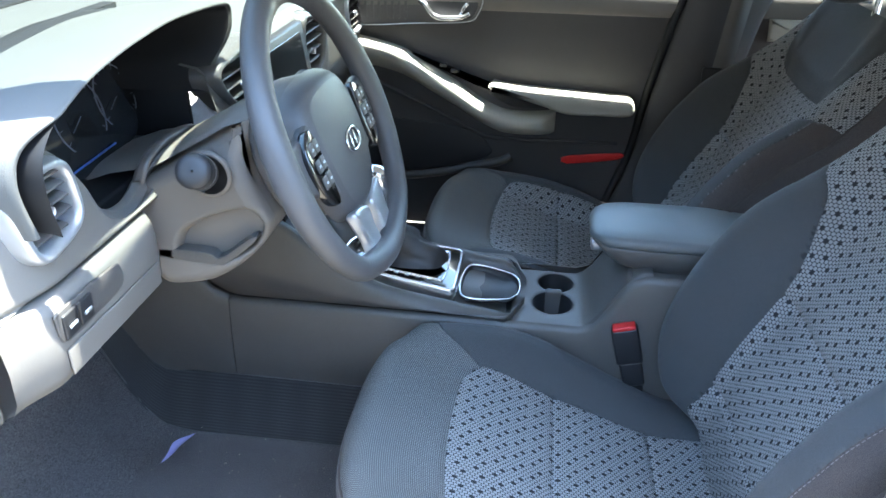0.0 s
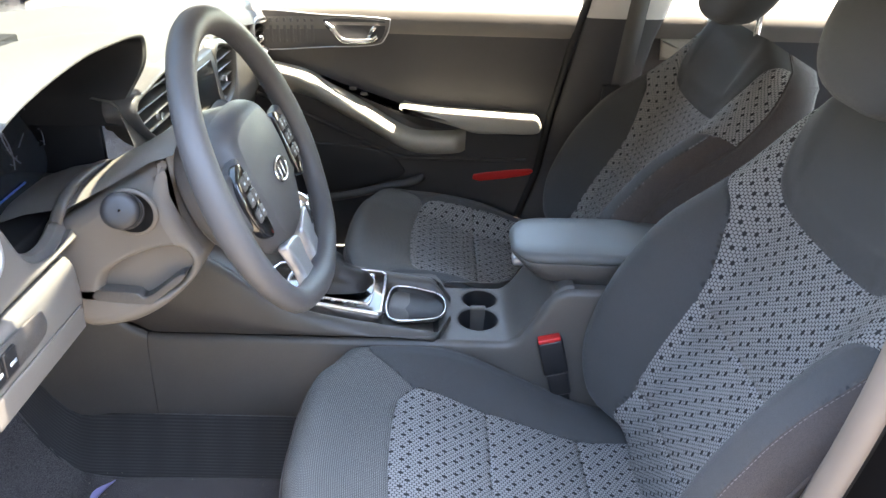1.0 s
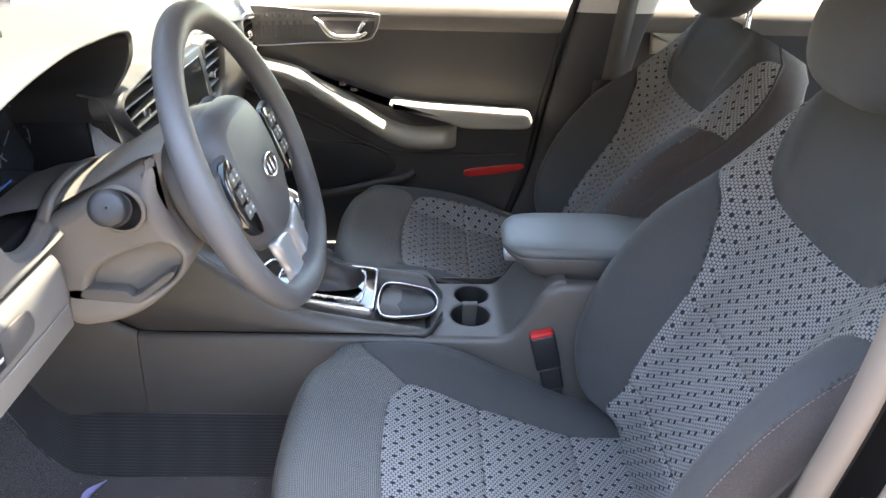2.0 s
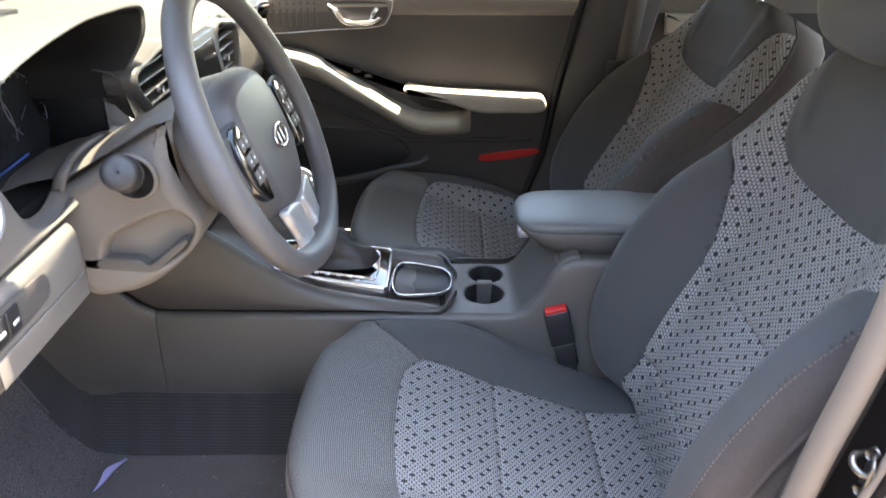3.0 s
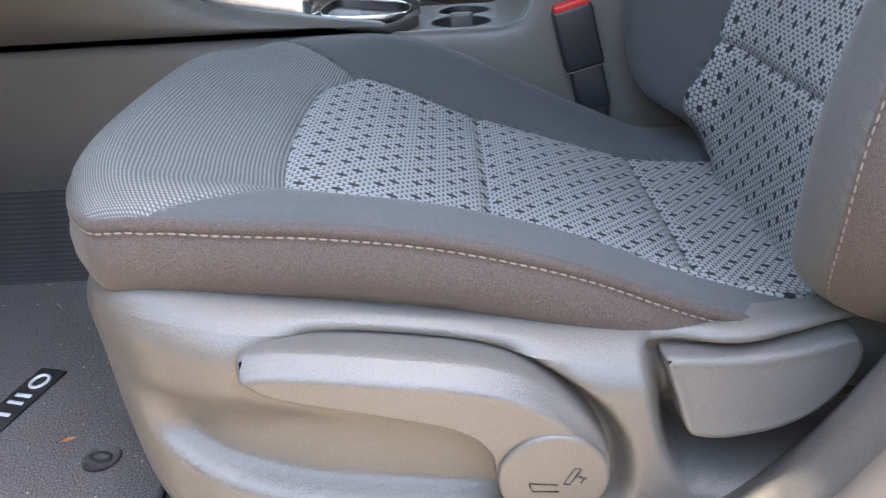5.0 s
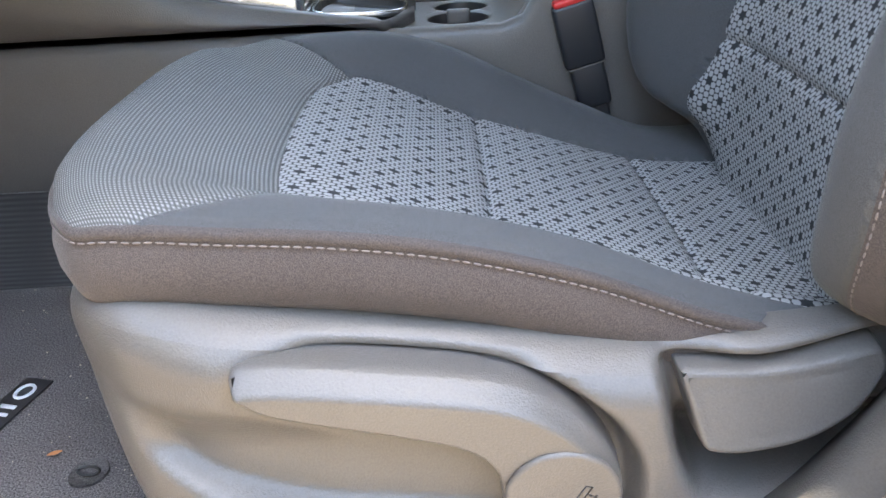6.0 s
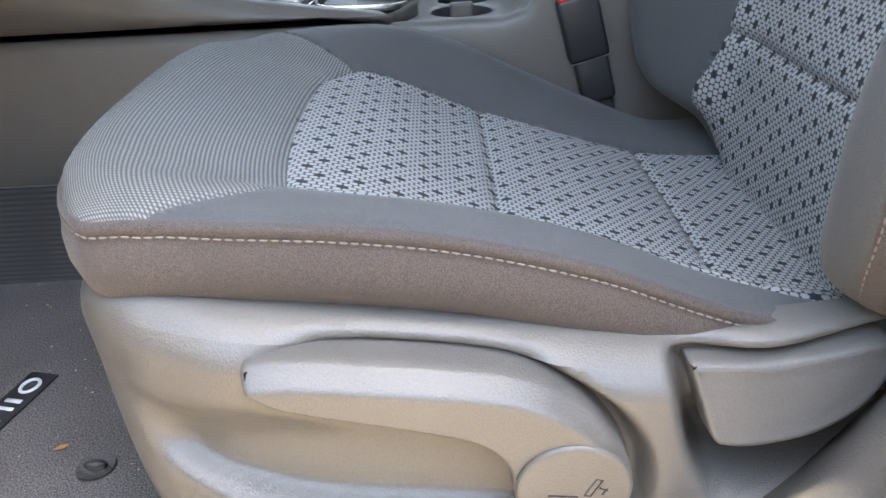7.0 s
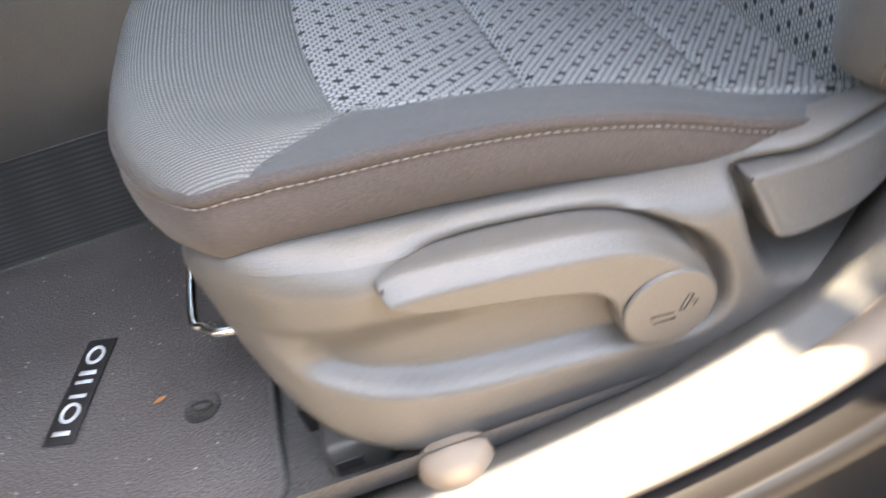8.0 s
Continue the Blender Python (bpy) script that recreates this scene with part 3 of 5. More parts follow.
    # plastic base hidden below the cushion, rails
    box("seat_pan", (-0.22 + dx, cy - 0.235, 0.36), (0.27 + dx, cy + 0.235, 0.405), DARK, seat, 0.02)
    for v in (-0.23, 0.183):
        box("seat_rail", (-0.27 + dx, cy + side * v - 0.022, 0.288), (0.33 + dx, cy + side * v + 0.022, 0.325), DARK, seat, 0.004)
        box("seat_leg", (-0.20 + dx, cy + side * v - 0.012, 0.32), (0.22 + dx, cy + side * v + 0.012, 0.38), DARK, seat, 0.004)
    tube("slide_bar", smooth_line([base(-0.20, 0.175, 0.365), base(-0.30, 0.174, 0.38), base(-0.327, 0.158, 0.38), base(-0.34, 0.12, 0.38), base(-0.34, -0.12, 0.38), base(-0.327, -0.158, 0.38), base(-0.30, -0.174, 0.38), base(-0.20, -0.175, 0.365)]), 0.005, CHROME, seat, "steel slide release bar")
    build_shield(seat, base, side)
    return seat


def stitches(name, line, parent, pitch=0.0065, length=0.0048, radius=0.0007):
    """A run of single stitches laid along a seam."""
    seg = np.linalg.norm(np.diff(line, axis=0), axis=1)
    dist = np.concatenate([[0], np.cumsum(seg)])
    at = lambda s: np.array([np.interp(s, dist, line[:, k]) for k in range(3)])
    verts, faces = [], []
    for s in np.arange(0.01, dist[-1] - 0.01, pitch):
        p, q = at(s), at(s + length)
        t = (q - p) / np.linalg.norm(q - p)
        a = np.cross(t, (0.2, 0.1, 1.0))
        a /= np.linalg.norm(a)
        b = np.cross(t, a)
        base = len(verts)
        for w, r in ((0, 0.35), (0.25, 1), (0.75, 1), (1, 0.35)):
            c = p + (q - p) * w
            verts += [c + r * radius * d for d in (a, b, -a, -b)]
        for i in range(3):
            faces += [(base + i * 4 + j, base + i * 4 + (j + 1) % 4, base + i * 4 + 4 + (j + 1) % 4, base + i * 4 + 4 + j) for j in range(4)]
    ob = part(name, mesh_of(name, verts, faces, THREAD), parent=parent, label="pale seam stitching")
    return tagged(ob, kind="stuff")


BACK_H = [-0.05, 0.02, 0.06, 0.12, 0.2, 0.3, 0.4, 0.5, 0.6, 0.67, 0.715]


def back_half(h):
    """Half width of the backrest at the height h along it."""
    return curve_at(h, BACK_H, [0.144, 0.228, 0.2735, 0.303, 0.300, 0.2975, 0.294, 0.283, 0.258, 0.222, 0.165])


def back_insert(h):
    return curve_at(h, [-0.05, 0.0, 0.06, 0.13, 0.33, 0.39, 0.44, 0.485, 0.515, 0.55, 0.72], [0.150, 0.164, 0.168, 0.150, 0.147, 0.154, 0.171, 0.197, 0.26, 0.32, 0.40])


BACK_Z = [0.40, 0.45, 0.57, 0.65, 0.755, 0.81, 0.95, 1.05, 1.12, 1.16]
BACK_X = [0.2595, 0.2607, 0.266, 0.2885, 0.335, 0.357, 0.4235, 0.458, 0.485, 0.498]


def build_back(seat, seat_place, side, recline):
    place = lambda x, v, z: seat_place(x, v + 0.011, z)
    spine = smooth_line([(x + recline * max(0.0, z - 0.48), z) for x, z in zip(BACK_X, BACK_Z)], n=10)
    dist = np.concatenate([[0], np.cumsum(np.linalg.norm(np.diff(spine, axis=0), axis=1))]) - 0.055
    tang = np.gradient(spine, axis=0)
    tang /= np.linalg.norm(tang, axis=1)[:, None]
    at = lambda h, k: np.interp(h, dist, spine[:, k])
    tx, tz = (lambda h: np.interp(h, dist, tang[:, 0])), (lambda h: np.interp(h, dist, tang[:, 1]))

    def puff(h, v):
        """How far the surface stands forward of the spine line."""
        a = np.abs(v) / back_half(h)
        lift = curve_at(h, BACK_H, [-0.02, 0.0087, 0.0654, 0.0874, 0.102, 0.106, 0.088, 0.048, 0.018, 0.006, 0.0])
        w = 0.135 / back_half(h)
        return lift * step(w * 0.85, 0.80, a) - 0.045 * roll(1 - a, 0.2) / 0.2 - 0.004 * (1 - np.clip(a / w, 0, 1) ** 2)

    pad_line = smooth_line([(0.80, 0.215), (0.70, 0.205), (0.62, 0.190), (0.587, 0.178), (0.556, 0.163), (0.532, 0.135), (0.523, 0.09), (0.520, 0.0),
                            (0.523, -0.09), (0.532, -0.135), (0.556, -0.163), (0.587, -0.178), (0.62, -0.190), (0.70, -0.205), (0.80, -0.215)], n=6)
    fp = lambda h, v: inside(pad_line, h, v)
    fi = lambda h, v: back_insert(h) - np.abs(v)
    fo = lambda h, v: 0.90 * back_half(h) - np.abs(v)
    s1 = lambda h, v: h - 0.126 - 0.1 * v * v
    s2 = lambda h, v: h - 0.326 - 0.1 * v * v

    def groove(h, v):
        g = np.where(fp(h, v) > 0.0, 0, 0.004 * np.exp(-(fi(h, v) / 0.005) ** 2)) + 0.004 * np.exp(-(fp(h, v) / 0.005) ** 2)
        ins = (fi(h, v) > -0.001) & (fp(h, v) < 0)
        g = g + np.where(ins, 0.005 * np.exp(-(s1(h, v) / 0.005) ** 2) + 0.004 * np.exp(-(s2(h, v) / 0.005) ** 2), 0)
        return 0.012 * step(0, 0.05, fp(h, v)) - g

    def point(h, v):
        d = puff(h, v) + groove(h, v)
        return place(at(h, 0) - d * tz(h), v, at(h, 1) + d * tx(h))

    a, b = np.meshgrid(np.linspace(-1, 1, 151), np.linspace(-0.05, 0.715, 200), indexing="ij")
    v, h = a * back_half(b), b
    inz = lambda p, q: (fi(p, q) > -0.002) & (fp(p, q) < 0.002)
    h, v = snapped(h, v, [lambda p, q: np.where((fi(p, q) < 0) & (fp(p, q) < 0), fo(p, q), 1), fp, lambda p, q: np.where(fp(p, q) < 0.002, fi(p, q), 1), lambda p, q: np.where(inz(p, q), s1(p, q), 1), lambda p, q: np.where(inz(p, q), s2(p, q), 1)], 0.0038)
    ins = lambda p, q: (fi(p, q) > 0) & (fp(p, q) < 0)
    for name, keep, m, lab in (
            ("back_insert", lambda p, q: ins(p, q) & (s1(p, q) < 0), INSERT, "grey patterned woven back panel"),
            ("back_insert", lambda p, q: ins(p, q) & (s1(p, q) > 0) & (s2(p, q) < 0), INSERT, "grey patterned woven back panel"),
            ("back_insert", lambda p, q: ins(p, q) & (s2(p, q) > 0), INSERT, "grey patterned woven back panel"),
            ("back_pad", lambda p, q: fp(p, q) > 0, FABRIC, "plain charcoal shoulder pad"),
            ("back_bolster", lambda p, q: (fi(p, q) < 0) & (fp(p, q) < 0) & (fo(p, q) > 0) & (q > 0), FABRIC, ""),
            ("back_flank", lambda p, q: (fi(p, q) < 0) & (fp(p, q) < 0) & (fo(p, q) < 0) & (q > 0), SKIRT, "brownish charcoal outer flank"),
            ("back_bolster", lambda p, q: (fi(p, q) < 0) & (fp(p, q) < 0) & (fo(p, q) > 0) & (q < 0), FABRIC, ""),
            ("back_flank", lambda p, q: (fi(p, q) < 0) & (fp(p, q) < 0) & (fo(p, q) < 0) & (q < 0), SKIRT, "brownish charcoal outer flank")):
        verts, faces, uv = cut_grid(h, v, keep, point)
        uv[:, 1] += np.sign(uv[:, 1]) * 0.20 * roll(1 - np.abs(uv[:, 1]) / back_half(uv[:, 0]), 0.2)
        part(name, mesh_of(name, verts, faces if side > 0 else faces[:, ::-1], m, uv=uv), parent=seat, label=lab)
    # sides and rear of the backrest
    hs = np.concatenate([np.linspace(-0.05, 0.715, 60)])
    rim = [(t, 1) for t in hs] + [(0.715, w) for w in np.linspace(0.95, -0.95, 30)] + [(t, -1) for t in hs[::-1]]
    rt, rv = np.array([t for t, w in rim]), np.array([w for t, w in rim])
    rv = rv * back_half(rt)
    rd = puff(rt, rv) + groove(rt, rv)
    rows = []
    for depth, shrink in ((0.0, 1.0), (0.002, 1.012), (0.005, 1.012), (0.008, 1.004), (0.014, 1.012), (0.04, 1.03), (0.08, 1.03), (0.12, 0.99), (0.15, 0.9), (0.16, 0.6), (0.165, 0.0)):
        low = depth * (0.55 + 0.45 * step(0.0, 0.2, rt)) * (1.0 - 0.45 * step(0.45, 0.7, rt))
        rows.append(np.stack(place(at(rt, 0) - (rd - low) * tz(rt), rv * shrink, at(rt, 1) + (rd - low) * tx(rt)), -1))
    skin("back_side", rows, SKIRT, seat, "brownish charcoal side and rear cover")
    hs = np.linspace(0.035, 0.50, 80)
    line = np.stack(point(hs, 0.908 * back_half(hs)), -1)
    stitches("back_stitching", line, seat)
    # head restraint on two posts
    top = np.array([at(0.70, 0), at(0.70, 1)])
    up = np.array([tx(0.70), tz(0.70)])
    for vv in (-0.075, 0.075):
        p, q = top + up * -0.02 + np.array([0.010, 0]), top + up * 0.12 + np.array([-0.055, 0])
        tube("headrest_post", [place(p[0], vv, p[1]), place(q[0], vv, q[1])], 0.006, CHROME, seat, "polished steel post")
        c = top + np.array([0.010, -0.008])
        box("post_guide", place(c[0] - 0.018, vv - 0.02 * side, c[1] - 0.01), place(c[0] + 0.018, vv + 0.02 * side, c[1] + 0.012), DARK, seat, 0.004)
    rows = []
    for k in np.linspace(0, 1, 20):
        e = math.sin(math.pi * min(max(k, 0.012), 0.988)) ** 0.22
        c = top + up * (0.034 + 0.19 * k) + np.array([-0.066 - 0.02 * k, 0])
        row = []
        for th in np.linspace(0, 2 * math.pi, 40, endpoint=False):
            ca, sa = math.cos(th), math.sin(th)
            row.append(place(c[0] + 0.055 * e * math.copysign(abs(ca) ** 0.6, ca), (0.130 + 0.010 * k) * e * math.copysign(abs(sa) ** 0.5, sa), c[1] + 0.0 * ca))
        rows.append(row)
    skin("headrest", rows, FABRIC, seat, "charcoal fabric head restraint", close_v=True, caps=True)


SHIELD = smooth_line([(-0.283, 0.520), (-0.276, 0.538), (-0.256, 0.547), (-0.207, 0.544), (-0.115, 0.529), (-0.02, 0.515), (0.073, 0.503), (0.15, 0.503), (0.24, 0.513), (0.33, 0.535), (0.37, 0.50), (0.36, 0.40), (0.30, 0.345), (0.12, 0.318),
                      (0.011, 0.319), (-0.094, 0.328), (-0.160, 0.338), (-0.210, 0.359), (-0.248, 0.398), (-0.270, 0.449), (-0.281, 0.50)], closed=True, n=6)
RECESS = smooth_line([(-0.30, 0.500), (-0.205, 0.503), (-0.175, 0.511), (-0.166, 0.522), (-0.128, 0.521), (-0.074, 0.515), (-0.009, 0.504), (0.03, 0.489), (0.058, 0.468), (0.077, 0.438), (0.081, 0.41), (0.076, 0.39), (0.05, 0.377), (0.0, 0.384), (-0.06, 0.391),
                      (-0.129, 0.400), (-0.171, 0.413), (-0.204, 0.426), (-0.231, 0.444), (-0.25, 0.468), (-0.30, 0.485)], closed=True, n=5)
POCKET = smooth_line([(0.088, 0.486), (0.096, 0.495), (0.147, 0.493), (0.186, 0.498), (0.235, 0.506), (0.262, 0.50), (0.27, 0.46), (0.23, 0.41), (0.173, 0.394), (0.125, 0.399), (0.110, 0.412), (0.098, 0.44)], closed=True, n=5)
LEVER = smooth_line([(-0.164, 0.511), (-0.158, 0.517), (-0.13, 0.517), (-0.08, 0.511), (-0.008, 0.499), (0.030, 0.480), (0.055, 0.452), (0.067, 0.42), (0.056, 0.392), (0.03, 0.379), (0.003, 0.388), (-0.008, 0.408), (-0.012, 0.437),
                     (-0.028, 0.456), (-0.06, 0.468), (-0.134, 0.488), (-0.155, 0.500)], closed=True, n=6)
HANDLE = smooth_line([(0.100, 0.486), (0.106, 0.4885), (0.146, 0.487), (0.186, 0.491), (0.216, 0.497), (0.224, 0.494), (0.226, 0.482), (0.213, 0.463), (0.197, 0.451), (0.173, 0.441), (0.14, 0.436), (0.120, 0.4375), (0.113, 0.443), (0.106, 0.465)], closed=True, n=5)


def build_shield(seat, place, side):
    """The moulded side cover with the height lever and the recline handle."""
    fr, fk = (lambda x, z: inside(RECESS, x, z)), (lambda x, z: inside(POCKET, x, z))

    def cover(x, z, d):
        rim = 0.283 - 0.037 * np.clip((-0.22 - x) / 0.06, 0, 2) ** 2
        crown = curve_at(x, [-0.30, -0.256, -0.207, -0.115, -0.02, 0.073, 0.15, 0.24, 0.36], [0.552, 0.549, 0.545, 0.530, 0.516, 0.504, 0.504, 0.514, 0.535])
        fall = np.clip((crown - z) / 0.034, 0, 1)
        out = rim + 0.002 + (0.012 + 0.024 * step(-0.27, -0.17, x)) * (1 - (1 - fall) ** 2) + 0.012 * step(0.50, 0.37, z)
        out = out - 0.021 * np.maximum(step(-0.19, -0.09, x), step(0.495, 0.44, z)) * step(-0.002, 0.010 + 0.030 * step(-0.12, -0.20, x) * step(0.435, 0.475, z), fr(x, z)) - (0.030 + 0.025 * step(0.46, 0.42, z)) * step(-0.003, 0.010, fk(x, z)) - roll(d, 0.012) * 1.3
        return place(x, out, z)

    shield = shell("side_shield", SHIELD, cover, PLASTIC, seat, "dusty dark grey plastic side cover", cell=0.0035, rim=0.014, flip=side > 0)
    spine = smooth_line([(-0.172, 0.511), (-0.158, 0.517), (-0.13, 0.517), (-0.08, 0.511), (-0.008, 0.499), (0.030, 0.480), (0.055, 0.452), (0.067, 0.42), (0.056, 0.392)], n=6)

    def below(x, z):
        best = np.full(np.shape(x), 1.0)
        for (x0, z0), (x1, z1) in zip(spine[:-1], spine[1:]):
            t = np.clip(((x - x0) * (x1 - x0) + (z - z0) * (z1 - z0)) / ((x1 - x0) ** 2 + (z1 - z0) ** 2), 0, 1)
            best = np.minimum(best, np.hypot(x - x0 - t * (x1 - x0), z - z0 - t * (z1 - z0)))
        return best

    def lever(x, z, d):
        top = np.clip(1 - below(x, z) / 0.0115, 0, 1)
        fade = 1 - 0.5 * step(0.02, 0.06, x)
        return place(x, 0.336 - 0.017 * fade * (top + 0.12 * top * (1 - top)) - 0.05 * np.maximum(below(x, z) - 0.012, 0) - roll(d, 0.0035) - 0.022 * np.clip(1 - d / 0.0009, 0, 1), z)

    shell("height_lever", LEVER, lever, PLASTIC, seat, "grey height adjusting lever", cell=0.0022, rim=0.0035, flip=side > 0)
    cap = [(0.028 + 0.036 * math.cos(a), 0.420 + 0.036 * math.sin(a)) for a in np.linspace(0, 2 * math.pi, 48, endpoint=False)]
    shell("lever_cap", cap, lambda x, z, d: place(x, 0.335 + 0.003 - roll(d, 0.003), z), PLASTIC, seat, "round lever cap with a seat symbol", cell=0.002, rim=0.003, flip=side > 0)
    for line in ([(0.012, 0.414), (0.030, 0.412), (0.031, 0.406), (0.014, 0.407), (0.012, 0.414)], [(0.034, 0.413), (0.041, 0.426), (0.045, 0.425), (0.038, 0.412), (0.034, 0.413)], [(0.043, 0.419), (0.048, 0.416)], [(0.045, 0.413), (0.048, 0.418)]):
        tube("cap_symbol", [place(x, 0.3382, 0.004 + z) for x, z in line], 0.0005, DARK, seat, "engraved seat symbol", sides=5)
    shell("recline_handle", HANDLE, lambda x, z, d: place(x, 0.325 - 0.40 * (z - 0.44) - roll(d, 0.005) - 0.016 * np.clip(1 - d / 0.0012, 0, 1) - 0.0007 * np.exp(-((d - 0.010) / 0.0012) ** 2), z), PLASTIC, seat, "grey recline handle", cell=0.0022, rim=0.005, flip=side > 0)


build_seat(-0.389, -1, 0.0, "charcoal driver's seat with grey patterned woven panels")
build_seat(0.357, 1, 0.003, "charcoal passenger seat with grey patterned woven panels, slightly reclined", 0.145)
# ---- centre console ----
def across(y, sign):
    """Points of an upright plane along the car, h metres towards sign."""
    return lambda a, b, h: (a, y + sign * h, b)


console = thing("centre_console", "dark grey centre console with armrest and gear selector", "centre console")
for sg in (-1, 1):
    rows = []
    for x in np.concatenate([np.linspace(-1.0, -0.6455, 12), np.linspace(-0.644, 0.42, 40)]):
        top = 0.585 + 0.24 * step(-0.63, -0.90, x) + 0.12 * step(0.05, 0.14, x)
        out = 0.122 + 0.012 * step(-0.6, -1.0, x)
        rows.append([(x, sg * (out - 0.012), top - 0.001), (x, sg * (out - 0.004), top - 0.003), (x, sg * out, top - 0.012), (x, sg * (out + 0.004), top - 0.03), (x, sg * (out + 0.010), 0.48), (x, sg * (out + 0.014), 0.375), (x, sg * (out + 0.006), 0.365)])
    skin("lower_side", rows[:12], PLASTIC, console, "dark grey lower side panel")
    skin("lower_side", rows[12:], PLASTIC, console, "dark grey lower side panel")
    ridge_x = [-0.70, -0.60, -0.53, -0.475, -0.45, -0.413, -0.374, -0.334, -0.292, -0.207, -0.122, -0.085]
    ridge_z = [0.80, 0.785, 0.755, 0.718, 0.697, 0.672, 0.650, 0.634, 0.624, 0.610, 0.598, 0.594]
    rows = []
    for x in np.linspace(-0.72, -0.066, 60):
        zr, low = float(curve_at(x, ridge_x, ridge_z)) - 0.022 * float(step(-0.115, -0.066, x)), 0.592 + 0.07 * step(-0.62, -0.75, x)
        taper = 1 - 0.75 * step(-0.115, -0.062, x) ** 2
        deep = 0.055 * step(-0.36, -0.46, x)
        ring = [(0.112, low), (0.124, low + 0.004), (0.125, (low * 2 + zr) / 3), (0.118, zr - 0.012), (0.112, zr - 0.003), (0.103, zr), (0.094, zr - 0.003), (0.088, zr - 0.010 - deep * 0.5), (0.084, zr - 0.018 - deep), (0.0, zr - 0.020 - deep)]
        rows.append([(x, sg * y * taper, z) for y, z in ring])
    skin("upper_trim", rows, PLASTIC, console, "grey sweeping upper trim")
box("console_core", (-0.66, -0.106, 0.40), (-0.072, 0.106, 0.572), DARK, console, 0.01)
box("bin_wall", (0.10, -0.108, 0.40), (0.42, 0.108, 0.60), DARK, console, 0.01)
# cup holder deck behind the tray, with two open wells
WELLS = ((-0.010, -0.020, 0.040), (-0.004, 0.058, 0.036))
fw = lambda x, y: np.minimum.reduce([np.hypot(x - a, y - b) - r for a, b, r in WELLS])
gx, gy = np.meshgrid(np.linspace(-0.09, 0.16, 84), np.linspace(-0.112, 0.112, 76), indexing="ij")
gx, gy = snapped(gx, gy, [fw], 0.003)
verts, faces, _ = cut_grid(gx, gy, lambda a, b: fw(a, b) > 0, lambda a, b: (a, b, 0.576 + 0.13 * step(0.035, 0.15, a) - 0.012 * step(0.10, 0.112, np.abs(b)) - 0.003 * step(0.004, 0.0, fw(a, b))))
part("cup_deck", mesh_of("cup_deck", verts, faces, PLASTIC), parent=console)
for a, b, r in WELLS:
    skin("cup_holder", [[(a + k * r * math.cos(t), b + k * r * math.sin(t), z + 0.002 * step(0.03, 0.06, a + r * math.cos(t))) for t in np.linspace(0, 2 * math.pi, 40, endpoint=False)] for k, z in ((1.01, 0.574), (0.97, 0.57), (0.93, 0.52), (0.90, 0.50), (0.85, 0.495), (0.0, 0.495))], DARK, console, "black cup holder well", close_v=True)
box("cup_divider", (-0.025, 0.014, 0.50), (0.008, 0.030, 0.578), PLASTIC, console, 0.004)
box("box_front", (0.118, -0.104, 0.56), (0.42, 0.104, 0.694), PLASTIC, console, 0.014, seg=3)
box("box_seam", (0.122, -0.1055, 0.674), (0.419, 0.1055, 0.6765), DARK, console, 0.0005)
lid, under = [], []
for x in np.concatenate([np.linspace(0.045, 0.10, 14), np.linspace(0.115, 0.43, 16)]):
    w = float(curve_at(x, [0.044, 0.052, 0.07, 0.10, 0.16, 0.43], [0.030, 0.054, 0.074, 0.085, 0.088, 0.088]))
    zt = float(curve_at(x, [0.044, 0.050, 0.062, 0.09, 0.20, 0.43], [0.746, 0.752, 0.757, 0.760, 0.761, 0.758]))
    zb = float(curve_at(x, [0.044, 0.06, 0.085, 0.112, 0.21, 0.43], [0.738, 0.728, 0.710, 0.697, 0.687, 0.686]))
    seam = zt - min(0.022, 0.55 * (zt - zb))
    lid.append([(x, w * q, z) for q, z in ((-0.93, seam), (-0.985, seam + 0.003), (-1.0, seam + 0.45 * (zt - seam)), (-0.95, zt - 0.003), (-0.86, zt - 0.0005), (-0.5, zt + 0.001), (0.0, zt + 0.002), (0.5, zt + 0.001), (0.86, zt - 0.0005), (0.95, zt - 0.003), (1.0, seam + 0.45 * (zt - seam)), (0.985, seam + 0.003), (0.93, seam))])
    under.append([(x + 0.001, w * q, z) for q, z in ((-0.94, seam + 0.002), (-0.965, seam - 0.003), (-0.95, 0.5 * (seam + zb)), (-0.86, zb + 0.006), (-0.76, zb), (0.76, zb), (0.86, zb + 0.006), (0.95, 0.5 * (seam + zb)), (0.965, seam - 0.003), (0.94, seam + 0.002))])
skin("armrest", lid, PAD, console, "smooth grey padded armrest lid", close_v=True, caps=True)
skin("armrest_base", under, PLASTIC, console, "dark grey armrest underside", close_v=True, caps=True)
box("armrest_latch", (0.052, -0.018, 0.698), (0.075, 0.018, 0.716), SILVER, console, 0.004, "small silver latch")
# chrome framed tray
tray = smooth_line([(-0.190, -0.060), (-0.188, 0.060), (-0.11, 0.056), (-0.082, 0.035), (-0.075, 0.0), (-0.082, -0.035), (-0.11, -0.056)], closed=True, n=6)
o = around(tray, 0.004)
skin("tray_frame", [[(p[0], p[1], 0.592 + h - 0.06 * (p[0] + 0.10)) for p in inset(o, d)] for d, h in ((0.0, -0.004), (0.0, 0.001), (0.001, 0.0025), (0.003, 0.0025), (0.004, 0.001), (0.004, -0.006))], CHROME, console, "chrome tray frame", close_v=True)
skin("tray_well", [[(-0.13 + (p[0] + 0.13) * k, p[1] * k, h - 0.06 * (p[0] + 0.10) * k) for p in inset(o, 0.004)] for k, h in ((1.0, 0.592), (0.98, 0.583), (0.93, 0.5805), (0.0, 0.5805))], DARK, console, "black rubber tray", close_v=True)
